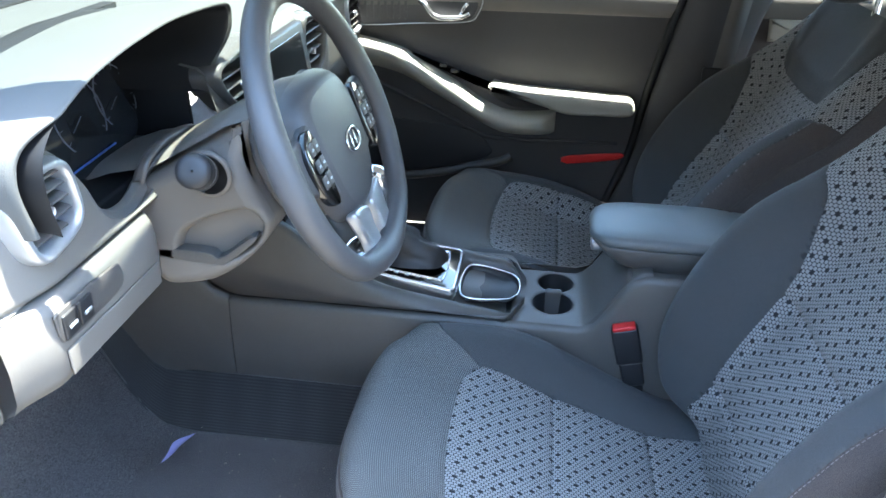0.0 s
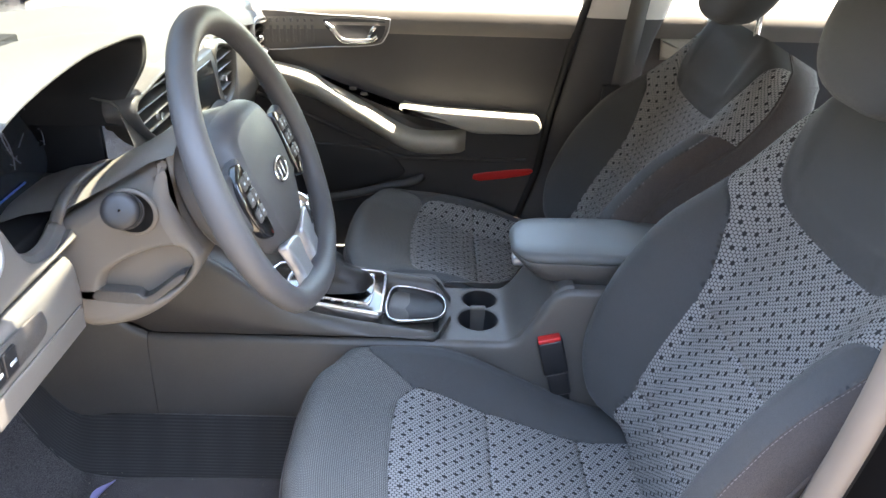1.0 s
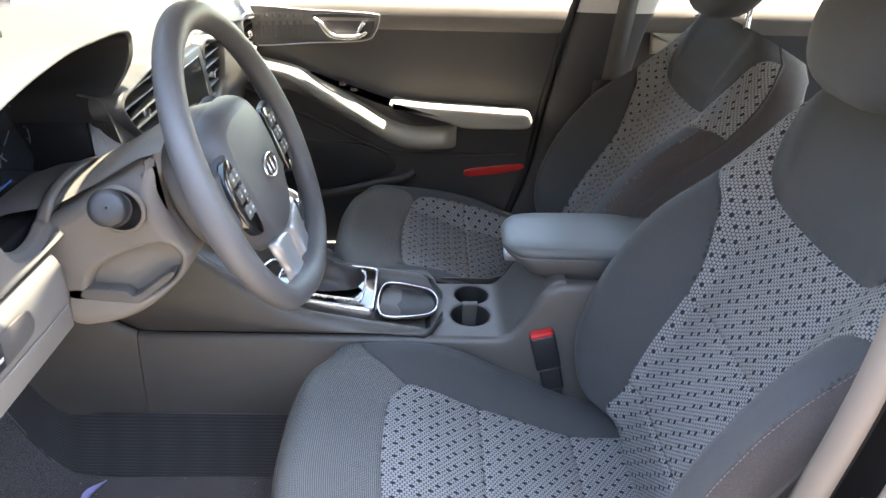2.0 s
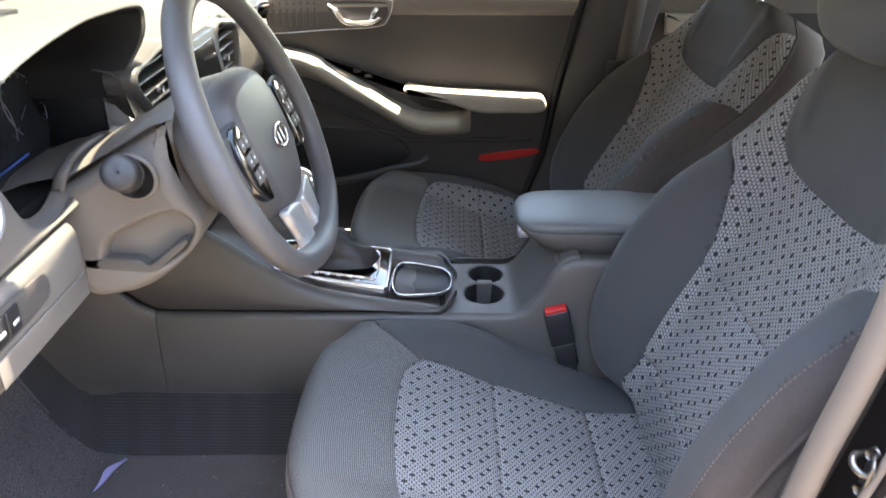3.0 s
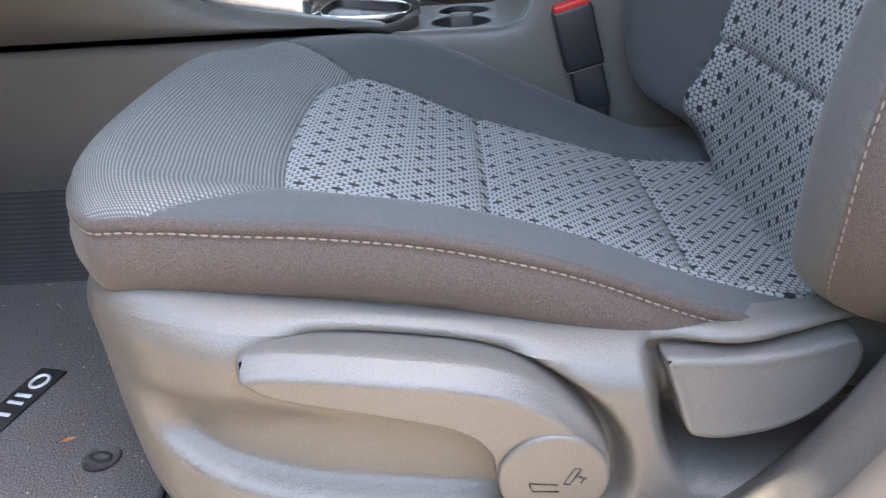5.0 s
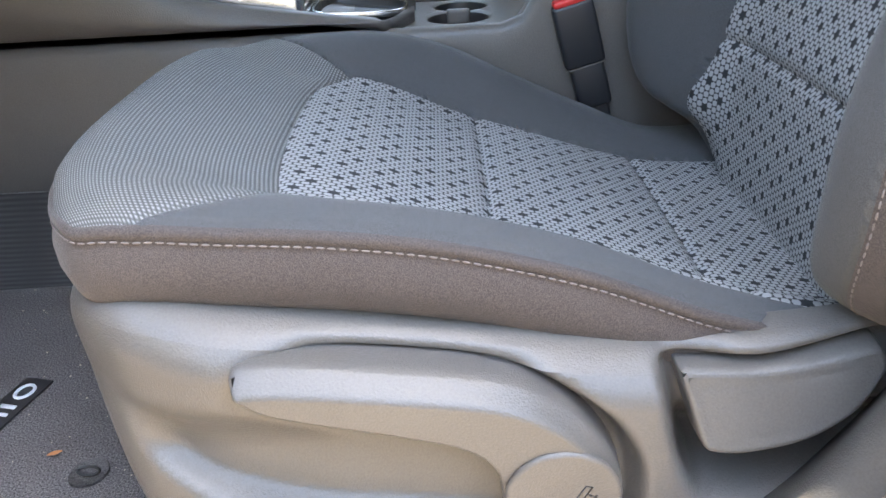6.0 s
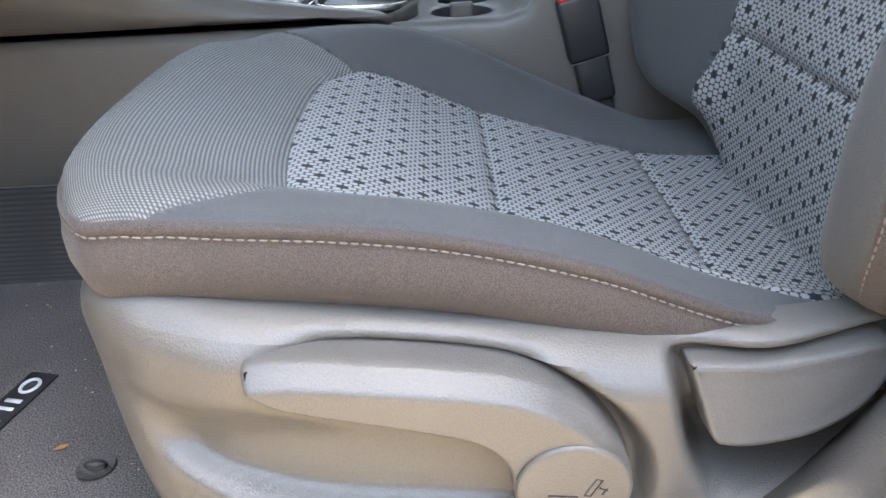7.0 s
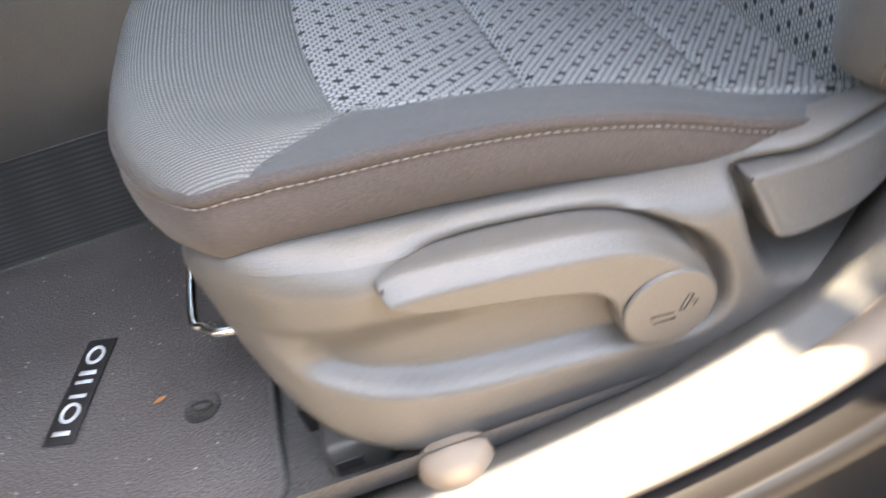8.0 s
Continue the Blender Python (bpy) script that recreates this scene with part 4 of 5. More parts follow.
# gear selector
bezel = smooth_line([(-0.205, -0.078), (-0.200, -0.06), (-0.200, 0.06), (-0.205, 0.078), (-0.23, 0.082), (-0.40, 0.068), (-0.43, 0.045), (-0.437, 0.0), (-0.43, -0.045), (-0.40, -0.068), (-0.23, -0.082)], closed=True, n=5)
tilt = lambda a, b, h: (a, b, h + 0.618 - 0.135 * (a + 0.205))
puck("selector_bezel", bezel, tilt, -0.03, 0.004, 0.004, GLOSS, console, "gloss black selector surround")
o = around(bezel, 0.004)
skin("bezel_frame", [[tilt(p[0], p[1], h) for p in inset(o, d)] for d, h in ((-0.001, -0.02), (-0.001, 0.002), (0.0005, 0.0045), (0.003, 0.0055), (0.0055, 0.005), (0.0065, 0.003))], CHROME, console, "bright chrome frame", close_v=True)
gate = smooth_line([(-0.225, -0.05), (-0.225, 0.05), (-0.25, 0.058), (-0.37, 0.05), (-0.395, 0.0), (-0.37, -0.05), (-0.25, -0.058)], closed=True, n=5)
o = around(gate, 0.004)
skin("gate_frame", [[tilt(p[0], p[1], h) for p in inset(o, d)] for d, h in ((0.0, 0.003), (0.0, 0.007), (0.0015, 0.0085), (0.004, 0.008), (0.005, 0.003))], CHROME, console, "chrome gate ring", close_v=True)
for i in range(5):
    box("gate_mark", (-0.345 + i * 0.022, -0.062, 0.0), (-0.337 + i * 0.022, -0.056, 0.0012), PAPER, console, 0, m=Matrix.Translation((0, 0, 0.6235 - 0.135 * (-0.34 + i * 0.022 + 0.205))))
boot = []
for k, (x, z, a, b) in enumerate([(-0.300, 0.640, 0.075, 0.048), (-0.298, 0.652, 0.066, 0.040), (-0.292, 0.663, 0.056, 0.034), (-0.305, 0.672, 0.050, 0.033), (-0.318, 0.684, 0.038, 0.027), (-0.318, 0.694, 0.036, 0.028), (-0.332, 0.705, 0.024, 0.02), (-0.340, 0.722, 0.017, 0.016), (-0.345, 0.735, 0.014, 0.013)]):
    boot.append([(x + a * math.cos(t) * (1 + 0.06 * math.sin(5 * t + k)), b * math.sin(t) * (1 + 0.07 * math.cos(4 * t + 1.7 * k)), z + 0.004 * math.sin(3 * t + k)) for t in np.linspace(0, 2 * math.pi, 40, endpoint=False)])
skin("selector_boot", boot, mat("black leather", (0.03, 0.028, 0.028), 0.45, fine=900, bump=0.3), console, "creased black leather boot", close_v=True)
tube("selector_stem", smooth_line([(-0.342, 0, 0.725), (-0.348, 0, 0.75), (-0.352, 0, 0.772)]), [0.013] * 8 + [0.014] * 9, SILVER, console, "satin silver stem")
knob = []
for s, a, b in ((0.0, 0.014, 0.014), (0.012, 0.020, 0.018), (0.03, 0.026, 0.021), (0.05, 0.028, 0.022), (0.063, 0.024, 0.019), (0.070, 0.014, 0.012), (0.072, 0.001, 0.001)):
    knob.append([(-0.354 - 0.25 * s + a * math.cos(t), b * math.sin(t), 0.765 + s) for t in np.linspace(0, 2 * math.pi, 28, endpoint=False)])
skin("selector_knob", knob, CHROME, console, "chrome and black gear knob", close_v=True)

bracket = thing("seat_bracket", "small steel seat bracket beside the console", "bracket")
box("bracket_plate", (0.185, -0.128, 0.455), (0.225, -0.100, 0.472), SILVER, bracket, 0.003)

# ---- belt buckle, loose things ----
buckle = thing("belt_buckle", "black seat belt buckle with a red release button", "belt buckle")
tip = Matrix.Translation((0.132, -0.136, 0.556)) @ pose(0, 0, 0, 0, -15, 0)
box("casing", (-0.024, -0.012, -0.022), (0.024, 0.012, 0.054), DARK, buckle, 0.005, m=tip)
box("lower_casing", (-0.020, -0.011, -0.075), (0.021, 0.010, -0.018), DARK, buckle, 0.005, m=tip)
box("release_button", (-0.021, -0.010, 0.050), (0.021, 0.010, 0.060), RED, buckle, 0.003, "red release button", m=tip)
box("casing_seam", (-0.0245, -0.0125, -0.022), (0.0245, -0.0115, -0.0205), PLASTIC, buckle, 0.0002, m=tip)
box("strap", (-0.016, -0.006, -0.16), (0.016, 0.006, -0.055), DARK, buckle, 0.003, m=tip)

# ---- dashboard ----
dash = thing("dashboard", "sunlit grey dashboard with vents, instruments and screen", "dashboard")
SIDE_VENT = smooth_line([(-0.698, 1.070), (-0.66, 1.077), (-0.620, 1.073), (-0.613, 1.045), (-0.620, 1.015), (-0.660, 1.003), (-0.688, 1.004), (-0.698, 1.035)], closed=True, n=5)
CENTRE_VENT = smooth_line([(-0.270, 1.076), (-0.235, 1.085), (-0.11, 1.086), (-0.11, 0.975), (-0.165, 0.988), (-0.225, 1.022), (-0.258, 1.052)], closed=True, n=5)
OTHER_VENT = smooth_line([(0.255, 1.045), (0.19, 1.065), (0.13, 1.065), (0.13, 0.955), (0.18, 0.955), (0.235, 0.98)], closed=True, n=5)
FAR_VENT = smooth_line([(0.56, 1.03), (0.62, 1.035), (0.69, 1.02), (0.70, 0.96), (0.64, 0.945), (0.58, 0.965)], closed=True, n=5)


def recessed(rows, rings, deep=0.055, n=60):
    """A panel in fine steps, pushed back inside the given outlines in y and z."""
    out = []
    for r in np.asarray(rows, float):
        d = np.concatenate([[0], np.cumsum(np.linalg.norm(np.diff(r, axis=0), axis=1))])
        s = np.linspace(0, d[-1], n)
        out.append(np.stack([np.interp(s, d, r[:, k]) for k in range(3)], -1))
    out = np.array(out)
    for ring in rings:
        out[..., 0] -= deep * step(-0.005, -0.001, inside(ring, out[..., 1], out[..., 2]))
    return out


PROFILE = ((-1.25, 1.05), (-1.1, 1.075), (-0.95, 1.095), (-0.8, 1.11), (-0.74, 1.114), (-0.7, 1.115), (-0.63, 1.112), (-0.59, 1.103), (-0.565, 1.085), (-0.555, 1.06))
pad_row = lambda y, last: [(x, y, z - 0.042 * step(0.35, 0.75, abs(y))) for x, z in PROFILE[:last]]
skin("dash_pad", [pad_row(y, 10) for y in np.linspace(-0.236, 0.77, 34)], DASHTOP, dash, "sunlit grey dash top")
skin("dash_pad", [pad_row(y, 5) for y in np.linspace(-0.77, -0.236, 18)], DASHTOP, dash, "sunlit grey dash top")
rows = []
for y in np.linspace(-0.285, 0.77, 160):
    fwd = 0.03 * step(0.28, 0.4, abs(y))
    rows.append([(x - fwd, max(y, -0.285 + 0.20 * step(0.97, 0.86, z)), z) for x, z in ((-0.585, 1.092), (-0.55, 1.085), (-0.543, 1.06), (-0.535, 1.03), (-0.533, 0.97), (-0.54, 0.90), (-0.56, 0.86), (-0.58, 0.80), (-0.60, 0.70), (-0.68, 0.60), (-0.80, 0.55))])
skin("dash_face", recessed(rows, [CENTRE_VENT, OTHER_VENT, FAR_VENT]), DASH, dash, "grey centre and passenger fascia")
box("firewall", (-1.3, -0.78, 0.25), (-1.22, 0.78, 1.06), DARK, dash, 0.01)
# instrument hood
arch = np.array([(-0.705, 1.03), (-0.712, 1.08), (-0.705, 1.115), (-0.683, 1.137), (-0.653, 1.150), (-0.603, 1.166), (-0.545, 1.176), (-0.48, 1.183), (-0.408, 1.187), (-0.325, 1.184), (-0.27, 1.180), (-0.238, 1.172), (-0.238, 1.150), (-0.248, 1.12), (-0.262, 1.09), (-0.262, 1.05)])
arch = smooth_line(arch, n=4)
mid = np.array([-0.47, 1.06])
rows = []
for x, k, dz in ((-0.516, 0.955, 0.0), (-0.512, 0.975, 0.0), (-0.514, 0.99, 0.0), (-0.520, 1.0, 0.0), (-0.56, 1.0, 0.0), (-0.64, 1.0, -0.008), (-0.75, 1.0, -0.03), (-0.90, 1.02, -0.07)):
    rows.append([(x - 0.03 * step(-0.66, -0.72, p[0]) - 0.035 * step(1.15, 1.06, p[1]) * (p[0] > -0.4), mid[0] + (p[0] - mid[0]) * k, mid[1] + (p[1] - mid[1]) * k + dz) for p in arch])
skin("instrument_hood", rows, DASHTOP, dash, "curved instrument hood")
rows = []
for x, k in ((-0.516, 0.955), (-0.53, 0.94), (-0.60, 0.92), (-0.68, 0.90), (-0.70, 0.88), (-0.70, 0.0)):
    rows.append([(x - 0.035 * step(1.15, 1.06, p[1]) * (p[0] > -0.4) * (x > -0.6), mid[0] + (p[0] - mid[0]) * k, mid[1] + (p[1] - mid[1]) * k) for p in arch])
skin("hood_lining", rows, BLACK, dash, "black hood lining")
box("cluster_back", (-0.735, -0.73, 0.90), (-0.712, -0.20, 1.16), BLACK, dash, 0.002)
box("cluster_wall", (-0.72, -0.272, 0.94), (-0.585, -0.262, 1.10), BLACK, dash, 0.002)
box("cluster_floor", (-0.70, -0.69, 0.955), (-0.60, -0.25, 0.975), BLACK, dash, 0.004)
cluster = lambda a, b, h: (-0.672 - 0.25 * (b - 1.04) + h, a, b)
puck("cluster_glass", smooth_line([(-0.60, 0.985), (-0.62, 1.05), (-0.58, 1.12), (-0.46, 1.145), (-0.34, 1.13), (-0.29, 1.05), (-0.31, 0.985)], closed=True), cluster, -0.01, 0.0, 0.003, SCREEN, dash, "dark instrument glass")
for cy, r in ((-0.405, 0.052), (-0.54, 0.045), (-0.315, 0.045)):
    ring = [(cy + r * math.cos(a), 1.05 + r * math.sin(a)) for a in np.linspace(-0.7, 3.9, 60)]
    tube("gauge_ring", [cluster(p[0], p[1], 0.002) for p in ring], 0.0010, GREYINK, dash, "thin gauge ring", sides=6)
    for a in np.linspace(-0.6, 3.7, 11):
        tube("gauge_tick", [cluster(cy + q * r * math.cos(a), 1.05 + q * r * math.sin(a), 0.002) for q in (0.84, 0.95)], 0.0006, GREYINK, dash, sides=4)
    tube("gauge_needle", [cluster(cy + q * math.cos(3.6), 1.05 + q * math.sin(3.6), 0.004) for q in (0.0, r * 0.6)], 0.0007, GREYINK, dash, "grey needle", sides=5)
tube("cluster_trim", [cluster(y, 0.992 + 0.03 * (y + 0.5), 0.003) for y in np.linspace(-0.58, -0.36, 8)], 0.0015, mat("blue trim", (0.05, 0.12, 0.4), 0.3), dash, "thin blue trim line", sides=6)
# lower trim under the instruments and knee panel
lip_y = [-0.77, -0.70, -0.62, -0.575, -0.55, -0.52, -0.49, -0.465, -0.44, -0.38, -0.25]
lip_z = [1.06, 1.09, 1.095, 1.05, 1.0, 0.975, 0.970, 0.975, 0.985, 0.99, 0.99]
rows = []
for y in np.linspace(-0.765, -0.25, 150):
    top = float(curve_at(y, lip_y, lip_z))
    bow = 0.02 * step(-0.66, -0.765, y)
    rows.append([(-0.594 - bow, y, top - 0.03), (-0.592 - bow, y, top - 0.006), (-0.587 - bow, y, top - 0.001), (-0.577 - bow, y, top - 0.004), (-0.570 - bow, y, top - 0.014), (-0.562 - bow, y, (top + 0.958) / 2), (-0.556 - bow, y, 0.962), (-0.560 - bow, y, 0.957), (-0.57, y, 0.955)])
skin("lower_trim", recessed(rows, [SIDE_VENT]), DASH, dash, "pale grey trim below the instruments")
rows = []
for y in np.concatenate([[-0.762, -0.76], np.linspace(-0.755, -0.49, 30), [-0.484, -0.481, -0.480]]):
    e = 0.01 * step(-0.492, -0.480, y) + 0.02 * step(-0.70, -0.76, y)
    rows.append([(x - e, y, z) for x, z in ((-0.575, 0.950), (-0.557, 0.9535), (-0.549, 0.950), (-0.545, 0.94), (-0.543, 0.905), (-0.546, 0.868), (-0.553, 0.853), (-0.57, 0.845), (-0.65, 0.83), (-0.80, 0.80), (-1.1, 0.78))])
skin("knee_panel", rows, DASH, dash, "grey knee panel")
face = lambda a, b, h: (-0.5435 - 0.05 * (0.93 - b) + h, a, b)
sw = smooth_line([(-0.70, 0.945), (-0.60, 0.941), (-0.582, 0.932), (-0.580, 0.912), (-0.60, 0.904), (-0.69, 0.903), (-0.705, 0.915), (-0.707, 0.935)], closed=True, n=5)
puck("switch_plate", sw, face, 0.0, 0.0035, 0.002, PLASTIC, dash, "dark switch plate")
for a, b in ((-0.70, -0.675), (-0.672, -0.648)):
    puck("switch", [(a, 0.908), (b, 0.908), (b, 0.938), (a, 0.938)], face, 0.0, 0.0065, 0.002, DARK, dash, "black push switch", spacing=0.003)
    box("switch_mark", (-0.5365, a + 0.006, 0.9195), (-0.5358, b - 0.006, 0.9235), PAPER, dash, 0)
puck("fuse_cover", [(-0.70, 0.862), (-0.50, 0.860), (-0.50, 0.892), (-0.70, 0.895)], lambda a, b, h: (-0.5445 + h, a, b), 0.0, 0.003, 0.002, DASH, dash, "slim lower cover")
box("end_panel", (-0.95, -0.772, 0.84), (-0.585, -0.757, 1.05), DASH, dash, 0.01, "dash end panel")


def air_vent(name, ring, place, slats, centre, label, frame_skin=SILVER):
    """A framed air vent with a deep well and slats."""
    o = around(ring, 0.004)
    vent = skin("vent_frame", [[place(p[0], p[1], h) for p in inset(o, d)] for d, h in ((-0.012, -0.04), (-0.011, -0.004), (-0.008, 0.004), (-0.004, 0.007), (0.0, 0.005), (0.002, -0.002), (0.003, -0.04))], frame_skin, dash, label, close_v=True)
    puck("vent_well", inset(o, -0.002), place, -0.05, -0.038, 0.002, BLACK, vent)
    lo, hi = o.min(0), o.max(0)
    for k in range(slats):
        b = lo[1] + (hi[1] - lo[1]) * (k + 0.7) / (slats + 0.4)
        inn = np.array([a for a in np.linspace(lo[0], hi[0], 90) if inside(o, a, b) > 0.001])
        if len(inn) < 3:
            continue
        a0, a1 = inn[0], inn[-1]
        skin("vent_slat", [[place(a, b + db, h) for db, h in ((-0.001, -0.004), (0.0005, -0.002), (0.0025, -0.004), (0.006, -0.022), (0.0045, -0.023))] for a in np.linspace(a0, a1, 8)], PLASTIC, vent, close_v=True)
    tube("vent_knob", [place(centre[0], centre[1], 0.0), place(centre[0], centre[1], 0.008)], 0.006, SILVER, vent, "silver vent tab")


air_vent("side_vent", SIDE_VENT, lambda a, b, h: (-0.552 + h - 0.10 * (b - 1.0), a, b), 5, (-0.66, 1.04), "bright silver side vent frame")
air_vent("centre_vent", CENTRE_VENT, lambda a, b, h: (-0.532 + h, a, b), 6, (-0.19, 1.04), "dark grey centre vent frame", PLASTIC)
air_vent("centre_vent", OTHER_VENT, lambda a, b, h: (-0.532 + h, a, b), 6, (0.17, 1.005), "dark grey centre vent frame", PLASTIC)
air_vent("passenger_vent", FAR_VENT, lambda a, b, h: (-0.562 + h, a, b), 5, (0.63, 0.99), "silver passenger vent frame")
scr = lambda a, b, h: (-0.524 + h - 0.15 * (b - 1.0), a, b)
puck("screen_frame", [(-0.10, 0.935), (0.12, 0.935), (0.12, 1.075), (-0.10, 1.075)], scr, -0.02, 0.004, 0.004, DARK, dash, "black screen frame")
puck("screen_glass", [(-0.075, 0.955), (0.095, 0.955), (0.095, 1.06), (-0.075, 1.06)], scr, 0.003, 0.0048, 0.001, SCREEN, dash, "dark display glass")
for i in range(6):
    box("screen_button", (-0.516, -0.09 + i * 0.034, 0.937), (-0.511, -0.066 + i * 0.034, 0.948), PLASTIC, dash, 0.001)
clim = lambda a, b, h: (-0.565 + h + 0.35 * (0.76 - b), a, b)
puck("climate_panel", [(-0.095, 0.745), (0.095, 0.745), (0.12, 0.82), (-0.12, 0.82)], clim, -0.02, 0.006, 0.005, SILVER, dash, "silver climate control panel")
for a in (-0.085, 0.085):
    tube("climate_dial", [clim(a, 0.765, h) for h in (0.0, 0.012, 0.018, 0.020)], [0.030, 0.030, 0.028, 0.022], CHROME, dash, "chrome rimmed climate dial", sides=28)
    tube("dial_face", [clim(a, 0.765, h) for h in (0.018, 0.0215)], [0.02, 0.02], DARK, dash, "black dial face", sides=24)
for i in range(3):
    puck("climate_key", [(-0.04 + i * 0.028, 0.72), (-0.016 + i * 0.028, 0.72), (-0.016 + i * 0.028, 0.80), (-0.04 + i * 0.028, 0.80)], clim, 0.004, 0.009, 0.002, DARK, dash, spacing=0.003)

# ---- steering column and wheel ----
column = thing("steering_column", "tan grey steering column cover with an open storage pocket", "steering column")
side_line = smooth_line([(-0.585, 0.972), (-0.545, 1.000), (-0.508, 1.027), (-0.470, 1.052), (-0.435, 1.070), (-0.428, 1.045), (-0.436, 1.015), (-0.428, 0.985), (-0.410, 0.945), (-0.405, 0.928), (-0.417, 0.900), (-0.455, 0.860), (-0.497, 0.832), (-0.537, 0.820), (-0.575, 0.820), (-0.60, 0.86), (-0.605, 0.92)], closed=True, n=6)
pouch = smooth_line([(-0.545, 0.880), (-0.530, 0.910), (-0.482, 0.938), (-0.437, 0.949), (-0.420, 0.936), (-0.418, 0.915), (-0.440, 0.885), (-0.482, 0.866), (-0.540, 0.868)], closed=True, n=6)
fq = lambda x, z: inside(pouch, x, z)
shell("left_cover", side_line, lambda x, z, d: (x, -0.447 + roll(d, 0.02) + 0.055 * step(-0.003, 0.014, fq(x, z)) + 0.02 * step(0.97, 1.07, z), z), DASH, column, "tan grey side cover", cell=0.004, rim=0.02)
puck("column_body", side_line, across(-0.36, 1), -0.068, 0.09, 0.02, DASH, column, "tan grey column body")
puck("pocket_lip", smooth_line([(-0.570, 0.880), (-0.50, 0.879), (-0.483, 0.872), (-0.436, 0.907), (-0.430, 0.901), (-0.475, 0.864), (-0.490, 0.860), (-0.570, 0.866)], closed=True, n=4), across(-0.447, 1), 0.0, 0.05, 0.002, PLASTIC, column, "dark pocket lip", spacing=0.003)
rows = []
for y in np.linspace(-0.445, -0.275, 16):
    e = 0.012 * ((y + 0.36) / 0.085) ** 4
    rows.append([(x, y, z - e) for x, z in ((-0.66, 0.985), (-0.62, 1.0), (-0.56, 1.012), (-0.50, 1.045), (-0.45, 1.075), (-0.42, 1.085))])
skin("top_cover", rows, DASH, column, "column top cover")
arch_line = smooth_line([(-0.575, -0.456, 0.980), (-0.568, -0.446, 1.002), (-0.565, -0.415, 1.016), (-0.565, -0.36, 1.017), (-0.565, -0.31, 1.008), (-0.568, -0.28, 0.995)], n=6)
skin("column_boot", [[tuple(p + np.array(q)) for p in arch_line] for q in ((0.004, 0, -0.006), (0.006, 0, 0.0), (0.003, 0, 0.004), (-0.004, 0, 0.005), (-0.010, 0, 0.001), (-0.018, 0, -0.020), (-0.028, 0, -0.045))], PLASTIC, column, "dark grey arched boot lip")
tube("stalk_ring", [(-0.478 + 0.028 * math.cos(a), -0.452, 1.000 + 0.028 * math.sin(a)) for a in np.linspace(0, 2 * math.pi, 40, endpoint=False)], 0.004, DASH, column, "stalk collar", closed=True)
tube("stalk_well", [(-0.478, -0.449, 1.000), (-0.478, -0.456, 1.000)], 0.027, DARK, column, sides=24)
tube("light_stalk", smooth_line([(-0.478, -0.45, 1.002), (-0.474, -0.475, 1.010), (-0.468, -0.495, 1.020)], n=6), 0.013, DARK, column, "black light stalk", sides=18)
tube("stalk_knob", smooth_line([(-0.471, -0.485, 1.015), (-0.466, -0.50, 1.023), (-0.460, -0.52, 1.033), (-0.457, -0.53, 1.038), (-0.4565, -0.532, 1.039)], n=5), [0.016] + [0.0215] * 13 + [0.02, 0.018, 0.016, 0.012, 0.006, 0.002, 0.001], DARK, column, "black glossy stalk knob", sides=24)
tube("stalk_band", smooth_line([(-0.4655, -0.502, 1.0245), (-0.464, -0.506, 1.0265)], n=3), 0.0219, SILVER, column, "pale ring mark", sides=24)
tube("wiper_stalk", smooth_line([(-0.46, -0.275, 1.01), (-0.45, -0.20, 1.03), (-0.445, -0.14, 1.04)], n=6), [0.009] * 7 + [0.015] * 6, DARK, column, "black wiper stalk", sides=16)

wheel = thing("steering_wheel", "dark grey leather steering wheel with silver lower spoke", "steering wheel")
WC, WT = np.array([-0.33, -0.36, 1.034]), radians(21.2)
WN = np.array([math.cos(WT), 0, math.sin(WT)])
WV = np.array([-math.sin(WT), 0, math.cos(WT)])
WU = np.array([0, 1.0, 0])
on_wheel = lambda a, b, h: tuple(WC[i] + (a + 0.012) * WU[i] + b * WV[i] + h * WN[i] for i in range(3))
turn = np.linspace(0, 2 * math.pi, 120, endpoint=False)
tube("rim", [WC + (0.193 - 0.012 * step(-0.75, -1.0, math.sin(a))) * (math.cos(a) * WU + math.sin(a) * WV) for a in turn], [0.0165 + 0.002 * math.cos(2 * a) ** 2 for a in turn], LEATHER, wheel, sides=18, closed=True)
hub = smooth_line([(-0.098, 0.030), (-0.082, 0.066), (-0.04, 0.082), (0.04, 0.082), (0.082, 0.066), (0.098, 0.030), (0.098, -0.02), (0.082, -0.08), (0.05, -0.112), (0.0, -0.120), (-0.05, -0.112), (-0.082, -0.08), (-0.098, -0.02)], closed=True, n=5)
shell("airbag_cover", hub, lambda a, b, d: on_wheel(a, b, 0.010 - roll(d, 0.022) * 1.3 - 1.2 * (a * a + b * b)), LEATHER, wheel, "smooth grey hub cover", cell=0.004, rim=0.02, flip=False)
back = [(0.098 * math.cos(a), 0.098 * math.sin(a) - 0.01) for a in turn]
o = around(back, 0.006)
skin("rear_cover", [[on_wheel(p[0] * k, p[1] * k, h) for p in o] for k, h in ((0.78, -0.012), (0.9, -0.016), (0.97, -0.03), (1.0, -0.055), (0.99, -0.085), (0.92, -0.092), (0.0, -0.092))], PLASTIC, wheel, "dark rear hub cover", close_v=True)
